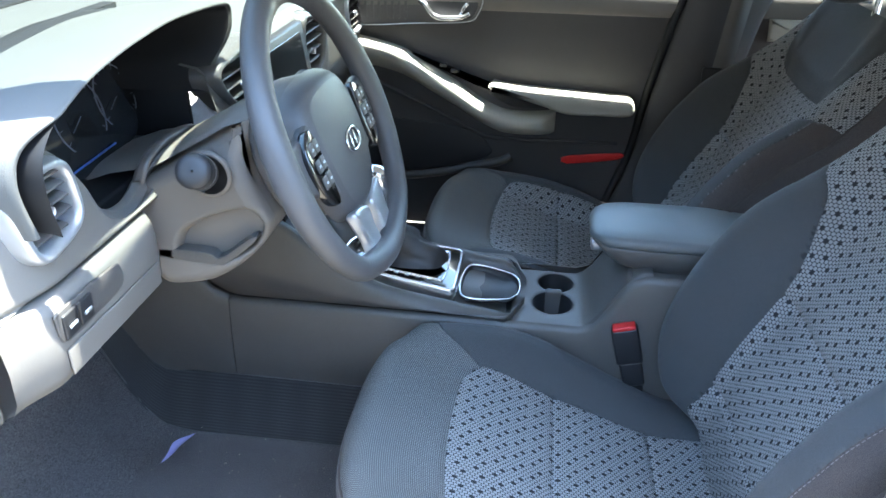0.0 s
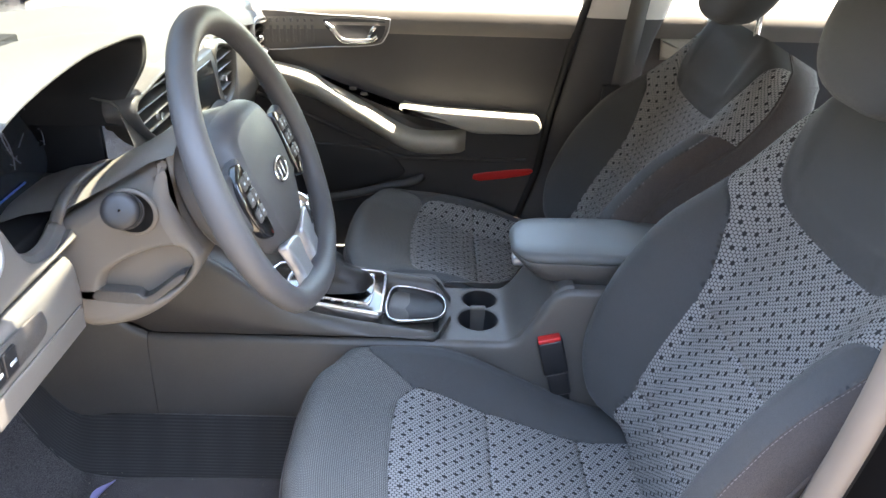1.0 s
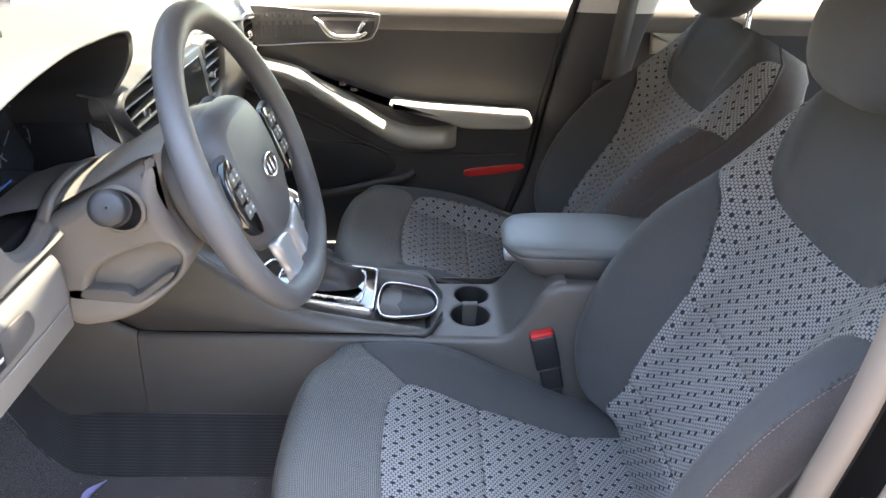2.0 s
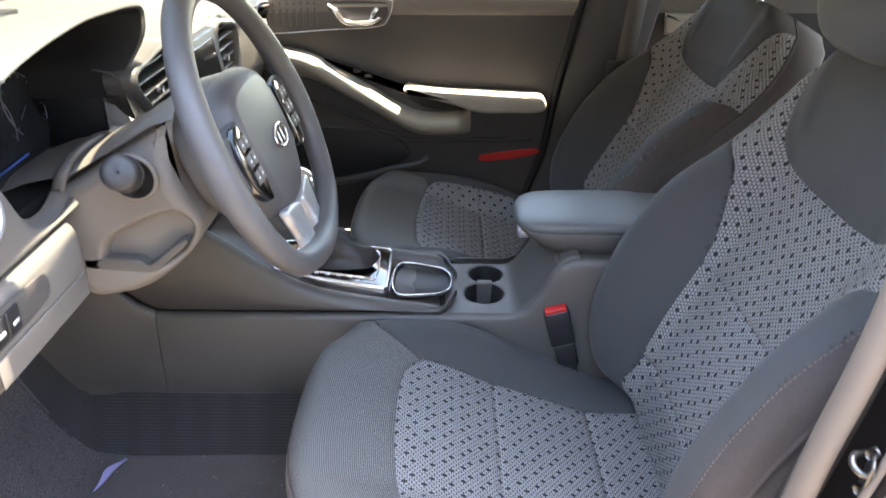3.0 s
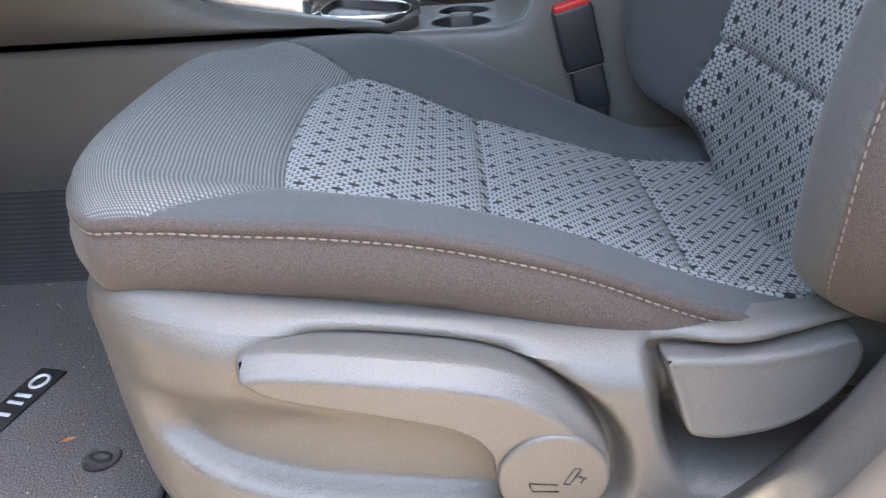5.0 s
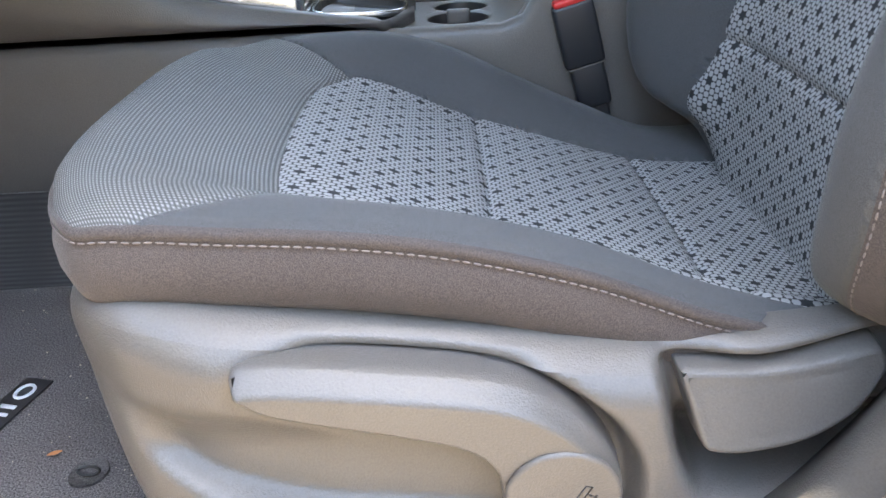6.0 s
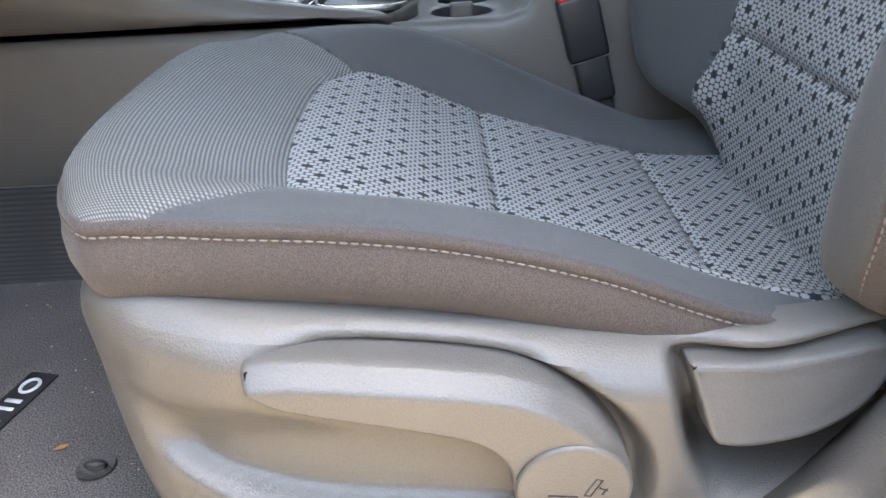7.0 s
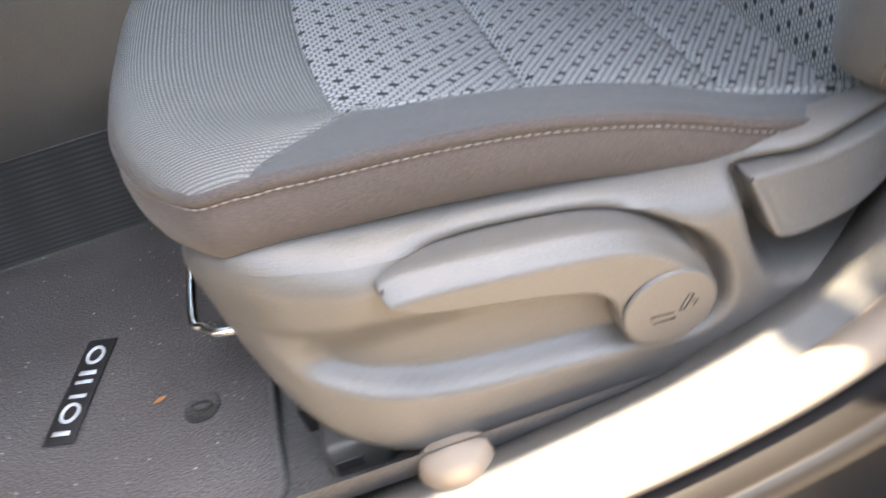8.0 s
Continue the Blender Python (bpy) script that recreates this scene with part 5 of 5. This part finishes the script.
for sg in (-1, 1):
    spoke = smooth_line([(sg * 0.07, 0.035), (sg * 0.12, 0.030), (sg * 0.178, 0.030), (sg * 0.182, -0.015), (sg * 0.15, -0.035), (sg * 0.10, -0.055), (sg * 0.06, -0.06)], closed=True, n=4)
    puck("spoke", spoke, on_wheel, -0.022, -0.004, 0.006, LEATHER, wheel, "grey side spoke")
    pod = smooth_line([(sg * 0.098, 0.030), (sg * 0.130, 0.024), (sg * 0.142, -0.005), (sg * 0.130, -0.052), (sg * 0.098, -0.062)], closed=True, n=4)
    plate = puck("button_pod", pod, on_wheel, -0.010, 0.003, 0.003, GLOSS, wheel, "gloss black button pod")
    for i in range(3):
        for j in range(2):
            a, b = sg * (0.106 + 0.016 * j), 0.014 - 0.022 * i
            puck("wheel_button", [(a - 0.006, b - 0.008), (a + 0.006, b - 0.008), (a + 0.006, b + 0.008), (a - 0.006, b + 0.008)], on_wheel, 0.002, 0.0055, 0.0015, PLASTIC, plate, spacing=0.003)
            puck("button_mark", [(a - 0.003, b - 0.0015), (a + 0.003, b - 0.0015), (a + 0.003, b + 0.0015), (a - 0.003, b + 0.0015)], on_wheel, 0.0055, 0.0059, 0.0001, PAPER, plate, spacing=0.002)
    leg = smooth_line([(sg * 0.012, -0.112), (sg * 0.062, -0.100), (sg * 0.066, -0.115), (sg * 0.056, -0.15), (sg * 0.060, -0.178), (sg * 0.016, -0.184), (sg * 0.014, -0.14)], closed=True, n=4)
    puck("lower_spoke", leg, on_wheel, -0.020, -0.003, 0.005, SILVER, wheel, "matt silver lower spoke")
em = [(0.027 * math.cos(a), -0.018 + 0.0145 * math.sin(a)) for a in turn[::3]]
tube("emblem_ring", [on_wheel(p[0], p[1], 0.0115) for p in em], 0.0022, CHROME, wheel, "chrome oval emblem", sides=8, closed=True)
for a0, a1 in (((-0.010, -0.028), (-0.006, -0.008)), ((0.006, -0.028), (0.010, -0.008))):
    tube("emblem_bar", [on_wheel(*a0, 0.0112), on_wheel(*a1, 0.0112)], 0.002, CHROME, wheel, sides=8)

# ---- passenger side ----
door = thing("door_1", "closed passenger door with dark panel and pale sunlit armrest", "door", kind="structure")
edge = [(0.275, 1.10), (0.244, 0.994), (0.203, 0.792), (0.178, 0.624), (0.131, 0.479), (0.10, 0.40)]
ex = lambda z: float(np.interp(z, [e[1] for e in edge[::-1]], [e[0] for e in edge[::-1]]))
rows = []
for z, y in ((1.095, 0.775), (1.085, 0.735), (1.07, 0.70), (1.05, 0.690), (1.02, 0.687), (1.0, 0.690), (0.996, 0.694)):
    rows.append([(x, y, z - 0.01 * step(-0.3, -0.7, x)) for x in np.linspace(-0.85, ex(z), 30)])
skin("belt_trim", rows, DASH, door, "pale upper door trim")
rows = []
for z, y in ((0.996, 0.697), (0.98, 0.702), (0.90, 0.706), (0.82, 0.704), (0.76, 0.698), (0.70, 0.692), (0.60, 0.692), (0.50, 0.694), (0.42, 0.70), (0.36, 0.71)):
    rows.append([(x, y, z) for x in np.linspace(-0.85, ex(z), 40)])
skin("door_panel", rows, DOORSKIN, door, "dark grey door panel")
rows = [[(ex(z), 0.69, z), (ex(z) + 0.004, 0.70, z), (ex(z) + 0.006, 0.78, z)] for z in np.linspace(1.12, 0.38, 30)]
skin("door_edge", rows, BLACK, door, "black door edge")
tube("edge_seal", [(ex(z) + 0.006, 0.694, z) for z in np.linspace(1.10, 0.40, 24)], 0.011, BLACK, door, "black rubber edge seal")
side = across(0.70, -1)
hb = smooth_line([(-0.60, 1.045), (-0.40, 1.043), (-0.25, 1.038), (-0.232, 1.025), (-0.245, 0.985), (-0.275, 0.965), (-0.40, 0.957), (-0.60, 0.952)], closed=True, n=4)
puck("handle_bezel", hb, across(0.697, -1), 0.0, 0.008, 0.003, PLASTIC, door, "grey handle surround")
# flat black plate gives the shade of a recess that is not cut
puck("handle_shade_plate", smooth_line([(-0.405, 1.030), (-0.26, 1.030), (-0.246, 1.015), (-0.256, 0.985), (-0.285, 0.970), (-0.35, 0.970), (-0.375, 0.985)], closed=True, n=4), across(0.697, -1), 0.0, 0.0095, 0.001, DARK, door, "flat dark plate for the handle recess's shade")
o = around(hb, 0.006)
tube("bezel_line", [(p[0], 0.687, p[1]) for p in inset(o, 0.002)], 0.0016, SILVER, door, "thin silver outline", sides=6, closed=True)
tube("door_handle", smooth_line([(-0.402, 0.686, 1.022), (-0.385, 0.678, 1.010), (-0.362, 0.672, 0.985), (-0.34, 0.670, 0.978), (-0.29, 0.674, 0.980), (-0.268, 0.680, 0.990)], n=5), [0.005] * 5 + [0.008] * 16 + [0.006] * 5, CHROME, door, "satin chrome door handle")
tube("lock_tab", smooth_line([(-0.290, 0.686, 0.988), (-0.282, 0.680, 1.004), (-0.272, 0.680, 1.016)], n=4), 0.006, CHROME, door, "chrome lock tab")
for i in range(9):
    box("speaker_rib", (-0.585 + i * 0.018, 0.6875, 0.968), (-0.577 + i * 0.018, 0.6895, 1.030), PLASTIC, door, 0.0008)
# sweeping pull strip and armrest
strip_x = [-0.62, -0.538, -0.45, -0.369, -0.294, -0.233, -0.19, -0.156, -0.10, -0.039, -0.022]
strip_z = [0.915, 0.902, 0.880, 0.835, 0.792, 0.754, 0.733, 0.724, 0.722, 0.728, 0.738]
rows = []
for x in np.linspace(-0.62, -0.024, 60):
    z = float(curve_at(x, strip_x, strip_z))
    w = 0.056 * (1 - 0.75 * step(-0.06, -0.022, x)) * (0.6 + 0.4 * step(-0.5, -0.4, x))
    rows.append([(x, 0.70, z + 0.012), (x, 0.69, z + 0.012), (x, 0.69 - w * 0.5, z + 0.010), (x, 0.69 - w, z + 0.004), (x, 0.688 - w, z - 0.008), (x, 0.692 - w, z - 0.026), (x, 0.69, z - 0.055), (x, 0.705, z - 0.065)])
skin("pull_strip", rows, ARM, door, "pale sunlit pull strip")
arm = smooth_line([(-0.205, 0.806), (-0.19, 0.816), (-0.10, 0.808), (0.10, 0.798), (0.168, 0.792), (0.170, 0.752), (0.08, 0.748), (0.0, 0.748), (-0.06, 0.766), (-0.15, 0.790)], closed=True, n=5)
puck("armrest", arm, side, 0.0, 0.074, 0.014, ARM, door, "pale sunlit door armrest")
# grip hollow's shade as a flat black plate on the panel
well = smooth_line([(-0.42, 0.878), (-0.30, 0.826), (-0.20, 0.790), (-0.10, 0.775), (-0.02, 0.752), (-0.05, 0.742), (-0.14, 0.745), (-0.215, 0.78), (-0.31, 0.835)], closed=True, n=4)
puck("grip_shade_plate", well, side, -0.01, 0.012, 0.004, DARK, door, "flat dark plate for the grip hollow's shade")
for i in range(2):
    box("window_switch", (-0.345 + i * 0.03, 0.680, 0.846 - i * 0.014), (-0.325 + i * 0.03, 0.688, 0.856 - i * 0.014), DARK, door, 0.002)
# map pocket's dark inside drawn as a flat black plate, no opening
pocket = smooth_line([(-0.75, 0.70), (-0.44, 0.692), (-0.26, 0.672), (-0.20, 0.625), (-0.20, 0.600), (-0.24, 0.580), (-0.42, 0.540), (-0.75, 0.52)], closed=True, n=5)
puck("pocket_shade_plate", pocket, side, 0.0, 0.012, 0.004, DARK, door, "flat dark plate for the map pocket's shade")
tube("pocket_rail", smooth_line([(-0.75, 0.683, 0.505), (-0.42, 0.678, 0.528), (-0.24, 0.676, 0.570), (-0.17, 0.682, 0.585), (-0.14, 0.692, 0.60)], n=6), 0.012, DOORSKIN, door, "grey pocket rail")
tube("crease", smooth_line([(-0.60, 0.690, 0.83), (-0.40, 0.685, 0.745), (-0.25, 0.684, 0.675), (-0.17, 0.688, 0.655), (0.15, 0.692, 0.655)], n=6), 0.006, DOORSKIN, door, "soft panel crease")
refl = smooth_line([(0.002, 0.602), (0.022, 0.612), (0.163, 0.629), (0.160, 0.610), (0.02, 0.588)], closed=True, n=2)
puck("reflector", refl, side, 0.004, 0.012, 0.002, RED, door, "red plastic door reflector")
pillar = thing("pillar_trim", "dark grey centre pillar trim", "pillar trim", kind="structure")
rows = []
for z in np.linspace(0.36, 1.40, 40):
    x0, lean = ex(min(z, 1.1)) + 0.007 + 0.05 * max(0, z - 1.1), 0.13 * max(0, z - 1.0)
    low = 0.12 * step(0.62, 0.40, z)
    rows.append([(x0, 0.708 - lean, z), (x0 + 0.004, 0.70 - lean, z), (x0 + 0.02, 0.685 - lean, z), (x0 + 0.10, 0.680 - lean, z), (x0 + 0.20 + low, 0.690 - lean, z), (x0 + 0.212 + low, 0.70 - lean, z), (x0 + 0.215 + low, 0.78 - lean, z)])
skin("lower_cover", rows[:27], DOORSKIN, pillar, "dark lower pillar cover")
skin("upper_cover", rows[26:], HEADLINER, pillar, "pale upper pillar cover")
belt = thing("seat_belt", "grey woven seat belt hanging on the pillar", "seat belt")
skin("webbing", [[(x + d, y + e, z) for d, e in ((-0.024, -0.001), (0.024, -0.001), (0.024, 0.001), (-0.024, 0.001))] for x, y, z in smooth_line([(0.41, 0.60, 1.30), (0.398, 0.64, 1.10), (0.385, 0.668, 0.90), (0.378, 0.674, 0.82), (0.37, 0.672, 0.60), (0.38, 0.66, 0.46)], n=6)], WEB, belt, close_v=True)
box("belt_tongue", (0.335, 0.655, 0.835), (0.385, 0.668, 0.885), DARK, belt, 0.005, "black belt tongue")
box("tongue_plate", (0.338, 0.659, 0.822), (0.362, 0.664, 0.838), CHROME, belt, 0.002, "steel tongue plate")
rear = thing("door_2", "closed rear door with pale upper trim and chrome handle", "door", kind="structure")
skin("rear_belt_trim", [[(x, y, z) for x in np.linspace(0.40, 1.3, 10)] for z, y in ((1.10, 0.78), (1.085, 0.73), (1.06, 0.705), (1.03, 0.70), (1.0, 0.712))], DASH, rear, "pale upper rear trim")
skin("rear_panel", [[(x, y, z) for x in np.linspace(0.40, 1.3, 10)] for z, y in ((1.0, 0.716), (0.95, 0.72), (0.80, 0.715), (0.60, 0.71), (0.36, 0.72))], DOORSKIN, rear, "dark rear door panel")
puck("rear_pad", [(0.49, 0.945), (0.62, 0.945), (0.60, 1.0), (0.485, 1.0)], across(0.722, -1), 0.0, 0.02, 0.008, ARM, rear, "pale rear arm pad")
tube("rear_handle", smooth_line([(0.60, 0.70, 1.045), (0.595, 0.685, 1.055), (0.64, 0.68, 1.058), (0.70, 0.685, 1.055)], n=4), 0.007, CHROME, rear, "chrome rear handle")

# ---- stickers, latch striker and rear door edge on the driver's side ----
label_sheet = thing("warning_label", "white and orange warning label on black paint", "sticker")
tilt_label = Matrix.Translation((0.262, -0.803, 0.492)) @ pose(0, 0, 0, 90, -62, 0)
box("label_paper", (-0.055, -0.035, 0), (0.055, 0.035, 0.0006), LABEL, label_sheet, 0, m=tilt_label)
for x0, y0, x1, y1 in ((-0.055, 0.0325, 0.055, 0.035), (-0.055, -0.035, -0.053, 0.0325), (0.053, -0.035, 0.055, 0.0325)):
    box("label_border", (x0, y0, 0.0006), (x1, y1, 0.0010), ORANGE, label_sheet, 0, "orange border", m=tilt_label)
box("label_band", (-0.045, 0.018, 0.0006), (0.045, 0.031, 0.0009), DARK, label_sheet, 0, "black heading band", m=tilt_label)
for i in range(2):
    for k in range(7):
        box("heading_bar", (-0.036 + k * 0.0105, 0.0255 - i * 0.0065, 0.0009), (-0.027 + k * 0.0105, 0.0300 - i * 0.0065, 0.0012), YELLOW, label_sheet, 0, "unreadable yellow heading", m=tilt_label)
for i in range(7):
    box("label_line", (-0.046 + 0.006 * (i % 2), 0.012 - i * 0.0065, 0.0006), (0.044 - 0.014 * (i % 3), 0.0135 - i * 0.0065, 0.0008), GREYINK, label_sheet, 0, "unreadable printed line", m=tilt_label)
stripe = thing("sill_sticker", "yellow sticker on the black sill flange", "sticker")
box("sticker_strip", (-0.04, -0.008, 0), (0.04, 0.008, 0.0008), YELLOW, stripe, 0, m=Matrix.Translation((0.203, -0.774, 0.430)) @ pose(0, 0, 0, 62, -49, 0))
striker = thing("door_striker", "steel door latch striker on the pillar", "striker")
box("striker_plate", (-0.013, -0.030, -0.002), (0.013, 0.030, 0.002), STEEL, striker, 0.0018, m=Matrix.Translation((0.312, -0.786, 0.840)) @ pose(0, 0, 0, 90, -18, 62))
tube("striker_loop", smooth_line([(0.310, -0.777, 0.858), (0.298, -0.780, 0.858), (0.294, -0.788, 0.854), (0.299, -0.796, 0.850), (0.312, -0.796, 0.848)], n=5), 0.0035, STEEL, striker, "steel loop")
for z in (0.822, 0.866):
    tube("striker_bolt", [(0.313, -0.786, z), (0.306, -0.789, z)], 0.006, STEEL, striker, "steel bolt", sides=6)
catch = thing("door_catch", "bright metal catch on the black rear door edge", "catch")
tube("catch_bar", smooth_line([(0.345, -0.803, 0.812), (0.330, -0.822, 0.822), (0.306, -0.830, 0.832), (0.302, -0.828, 0.828)], n=5), [0.009] * 12 + [0.008, 0.006, 0.004, 0.002], SILVER, catch)
seal = thing("rear_door_edge", "black rear door edge with a tan rubber seal", "door edge", kind="structure")
for n0, y0, r0 in ((0.010, -0.797, 0.0042), (0.027, -0.8025, 0.0030)):
    along_sill([(n0 + r0 * math.cos(a), y0 + r0 * math.sin(a)) for a in np.linspace(0, 2 * math.pi, 9)], "edge_seal", RUBBER, seal, "thin tan seal", first=66 if r0 > 0.004 else 78)
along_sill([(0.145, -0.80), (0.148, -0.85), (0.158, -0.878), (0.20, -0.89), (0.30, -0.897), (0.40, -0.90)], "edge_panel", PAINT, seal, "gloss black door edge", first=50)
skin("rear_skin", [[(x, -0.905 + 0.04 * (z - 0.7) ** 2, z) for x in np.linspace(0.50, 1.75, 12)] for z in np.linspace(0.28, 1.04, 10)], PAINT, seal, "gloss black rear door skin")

# out of view, sized and placed so its shadow covers the label and rear sill
box("upper_frame", (0.375, -0.80, 1.33), (1.35, -0.605, 1.385), PAINT, seal, 0.02, "black upper rear door frame, placed unseen to shade the sill")

# ---- driver's floor ----
floor_mat = thing("floor_mat", "dusty dark tufted floor mat with woven badge", "floor mat")
mo = smooth_line([(-0.98, -0.216), (-0.70, -0.205), (-0.45, -0.200), (-0.32, -0.204), (-0.300, -0.24), (-0.298, -0.58), (-0.305, -0.655), (-0.40, -0.668), (-0.80, -0.668), (-0.98, -0.66)], closed=True, n=6)
rise = lambda a: 0.40 * step(-0.78, -1.06, a)
shell("mat_surface", mo, lambda a, b, d: (a, b, 0.300 + rise(a) - roll(d, 0.004) - 0.010 * np.clip(1 - d / 0.0008, 0, 1)), MAT, floor_mat, cell=0.012, rim=0.005)
o = around(mo, 0.01)
tube("mat_binding", [(p[0], p[1], 0.297 + rise(p[0])) for p in o], 0.0045, CARPET, floor_mat, "bound mat edge", closed=True)
bx = Matrix.Translation((-0.489, -0.457, 0.3005)) @ pose(0, 0, 0, 0, 0, 75.5)
box("badge", (-0.065, -0.0165, 0), (0.065, 0.0165, 0.0025), DARK, floor_mat, 0.0008, "black badge with pale shapes", m=bx)
for u0, u1, kind in ((-0.056, -0.051, 0), (-0.042, -0.018, 1), (-0.012, 0.010, 2), (0.017, 0.022, 0), (0.030, 0.056, 1)):
    if kind == 0:
        box("badge_shape", (u0, -0.009, 0.002), (u1, 0.009, 0.0034), PAPER, floor_mat, 0, m=bx)
    elif kind == 1:
        ring = [bx @ Vector(((u0 + u1) / 2 + 0.0105 * math.cos(a), 0.0085 * math.sin(a), 0.0028)) for a in np.linspace(0, 2 * math.pi, 28, endpoint=False)]
        tube("badge_shape", ring, 0.0019, PAPER, floor_mat, sides=6, closed=True)
    else:
        for w0 in (u0, u1 - 0.004):
            box("badge_shape", (w0, -0.009, 0.002), (w0 + 0.004, 0.009, 0.0034), PAPER, floor_mat, 0, m=bx)
clipm = Matrix.Translation((-0.364, -0.532, 0.300)) @ pose(0, 0, 0, 0, 0, -10)
tube("mat_clip", [clipm @ Vector((0, 0, -0.004)), clipm @ Vector((0, 0, 0.002))], [0.019, 0.017], CARPET, floor_mat, "round grey mat fastener", sides=28)
tube("clip_loop", [clipm @ Vector((0.010 * math.cos(a), 0.005 * math.sin(a), 0.003)) for a in np.linspace(0, 2 * math.pi, 20, endpoint=False)], 0.0016, DARK, floor_mat, "small black clip loop", sides=6, closed=True)
petal = thing("petal", "pale violet petal lying on the floor mat", "petal")
skin("petal_blade", [[(x + k * 0.004, y, 0.3025 + rise(x) + 0.002 * k * k) for k in (-w, -w * 0.4, w * 0.4, w)] for x, y, w in smooth_line([(-0.748, -0.300, 0.2), (-0.738, -0.275, 1.6), (-0.735, -0.255, 2.2), (-0.728, -0.235, 1.8), (-0.718, -0.212, 0.3)], n=5)], LEAF, petal)
cover = thing("rail_cover", "grey plastic seat rail end cover", "rail cover")
box("cover_shell", (-0.252, -0.652, 0.287), (-0.195, -0.604, 0.333), PLASTIC, cover, 0.008, seg=3)
box("cover_slot", (-0.246, -0.6535, 0.303), (-0.222, -0.6510, 0.316), DARK, cover, 0.001)
anchor = thing("belt_anchor", "beige rounded seat belt anchor cover", "anchor cover")
skin("anchor_shell", [[(-0.150 + 0.030 * k * math.cos(t), -0.700 + 0.022 * k * math.sin(t), z) for t in np.linspace(0, 2 * math.pi, 24, endpoint=False)] for k, z in ((1.0, 0.30), (1.0, 0.335), (0.92, 0.347), (0.7, 0.354), (0.0, 0.357))], RUBBER, anchor, close_v=True)

# dust and crumbs on the mat and beside the seat
rng = random.Random(4)
verts, faces = [], []
for i in range(300):
    x, y = rng.uniform(-0.78, -0.30), rng.uniform(-0.66, -0.19)
    s, b = rng.choice((0.0003, 0.0004, 0.0005, 0.0006, 0.0009)), len(verts)
    verts += [(x + s * rng.uniform(0.6, 1.6) * cx, y + s * rng.uniform(0.6, 1.6) * cy, 0.3008 + h) for cx, cy, h in ((-1, -1, 0), (1, -1, 0), (1, 1, 0), (-1, 1, 0), (0, 0, s))]
    faces += [(b, b + 1, b + 4), (b + 1, b + 2, b + 4), (b + 2, b + 3, b + 4), (b + 3, b, b + 4)]
crumbs = new("crumbs", mesh_of("crumbs", verts, faces, mat("pale grit", (0.45, 0.38, 0.30), 0.9), False))
tagged(crumbs, "scattered pale grit on the floor mat", "crumbs", kind="stuff")
for x, y, z, a in ((-0.405, -0.508, 0.302, 0.4), (-0.232, -0.655, 0.289, 1.1), (-0.203, -0.660, 0.289, 0.2)):
    leaf = thing("leaf_scrap", "tiny dry orange brown leaf scrap on the floor", "leaf scrap", "leaf scraps")
    skin("scrap", [[(x + 0.007 * k * math.cos(a) - w * math.sin(a) * 0.003 * (1 - k * k), y + 0.007 * k * math.sin(a) + w * math.cos(a) * 0.003 * (1 - k * k), z + 0.001 * w * w + 0.001) for w in (-1, 0, 1)] for k in (-0.95, -0.5, 0, 0.5, 0.95)], mat("dry leaf", (0.40, 0.16, 0.06), 0.8), leaf)
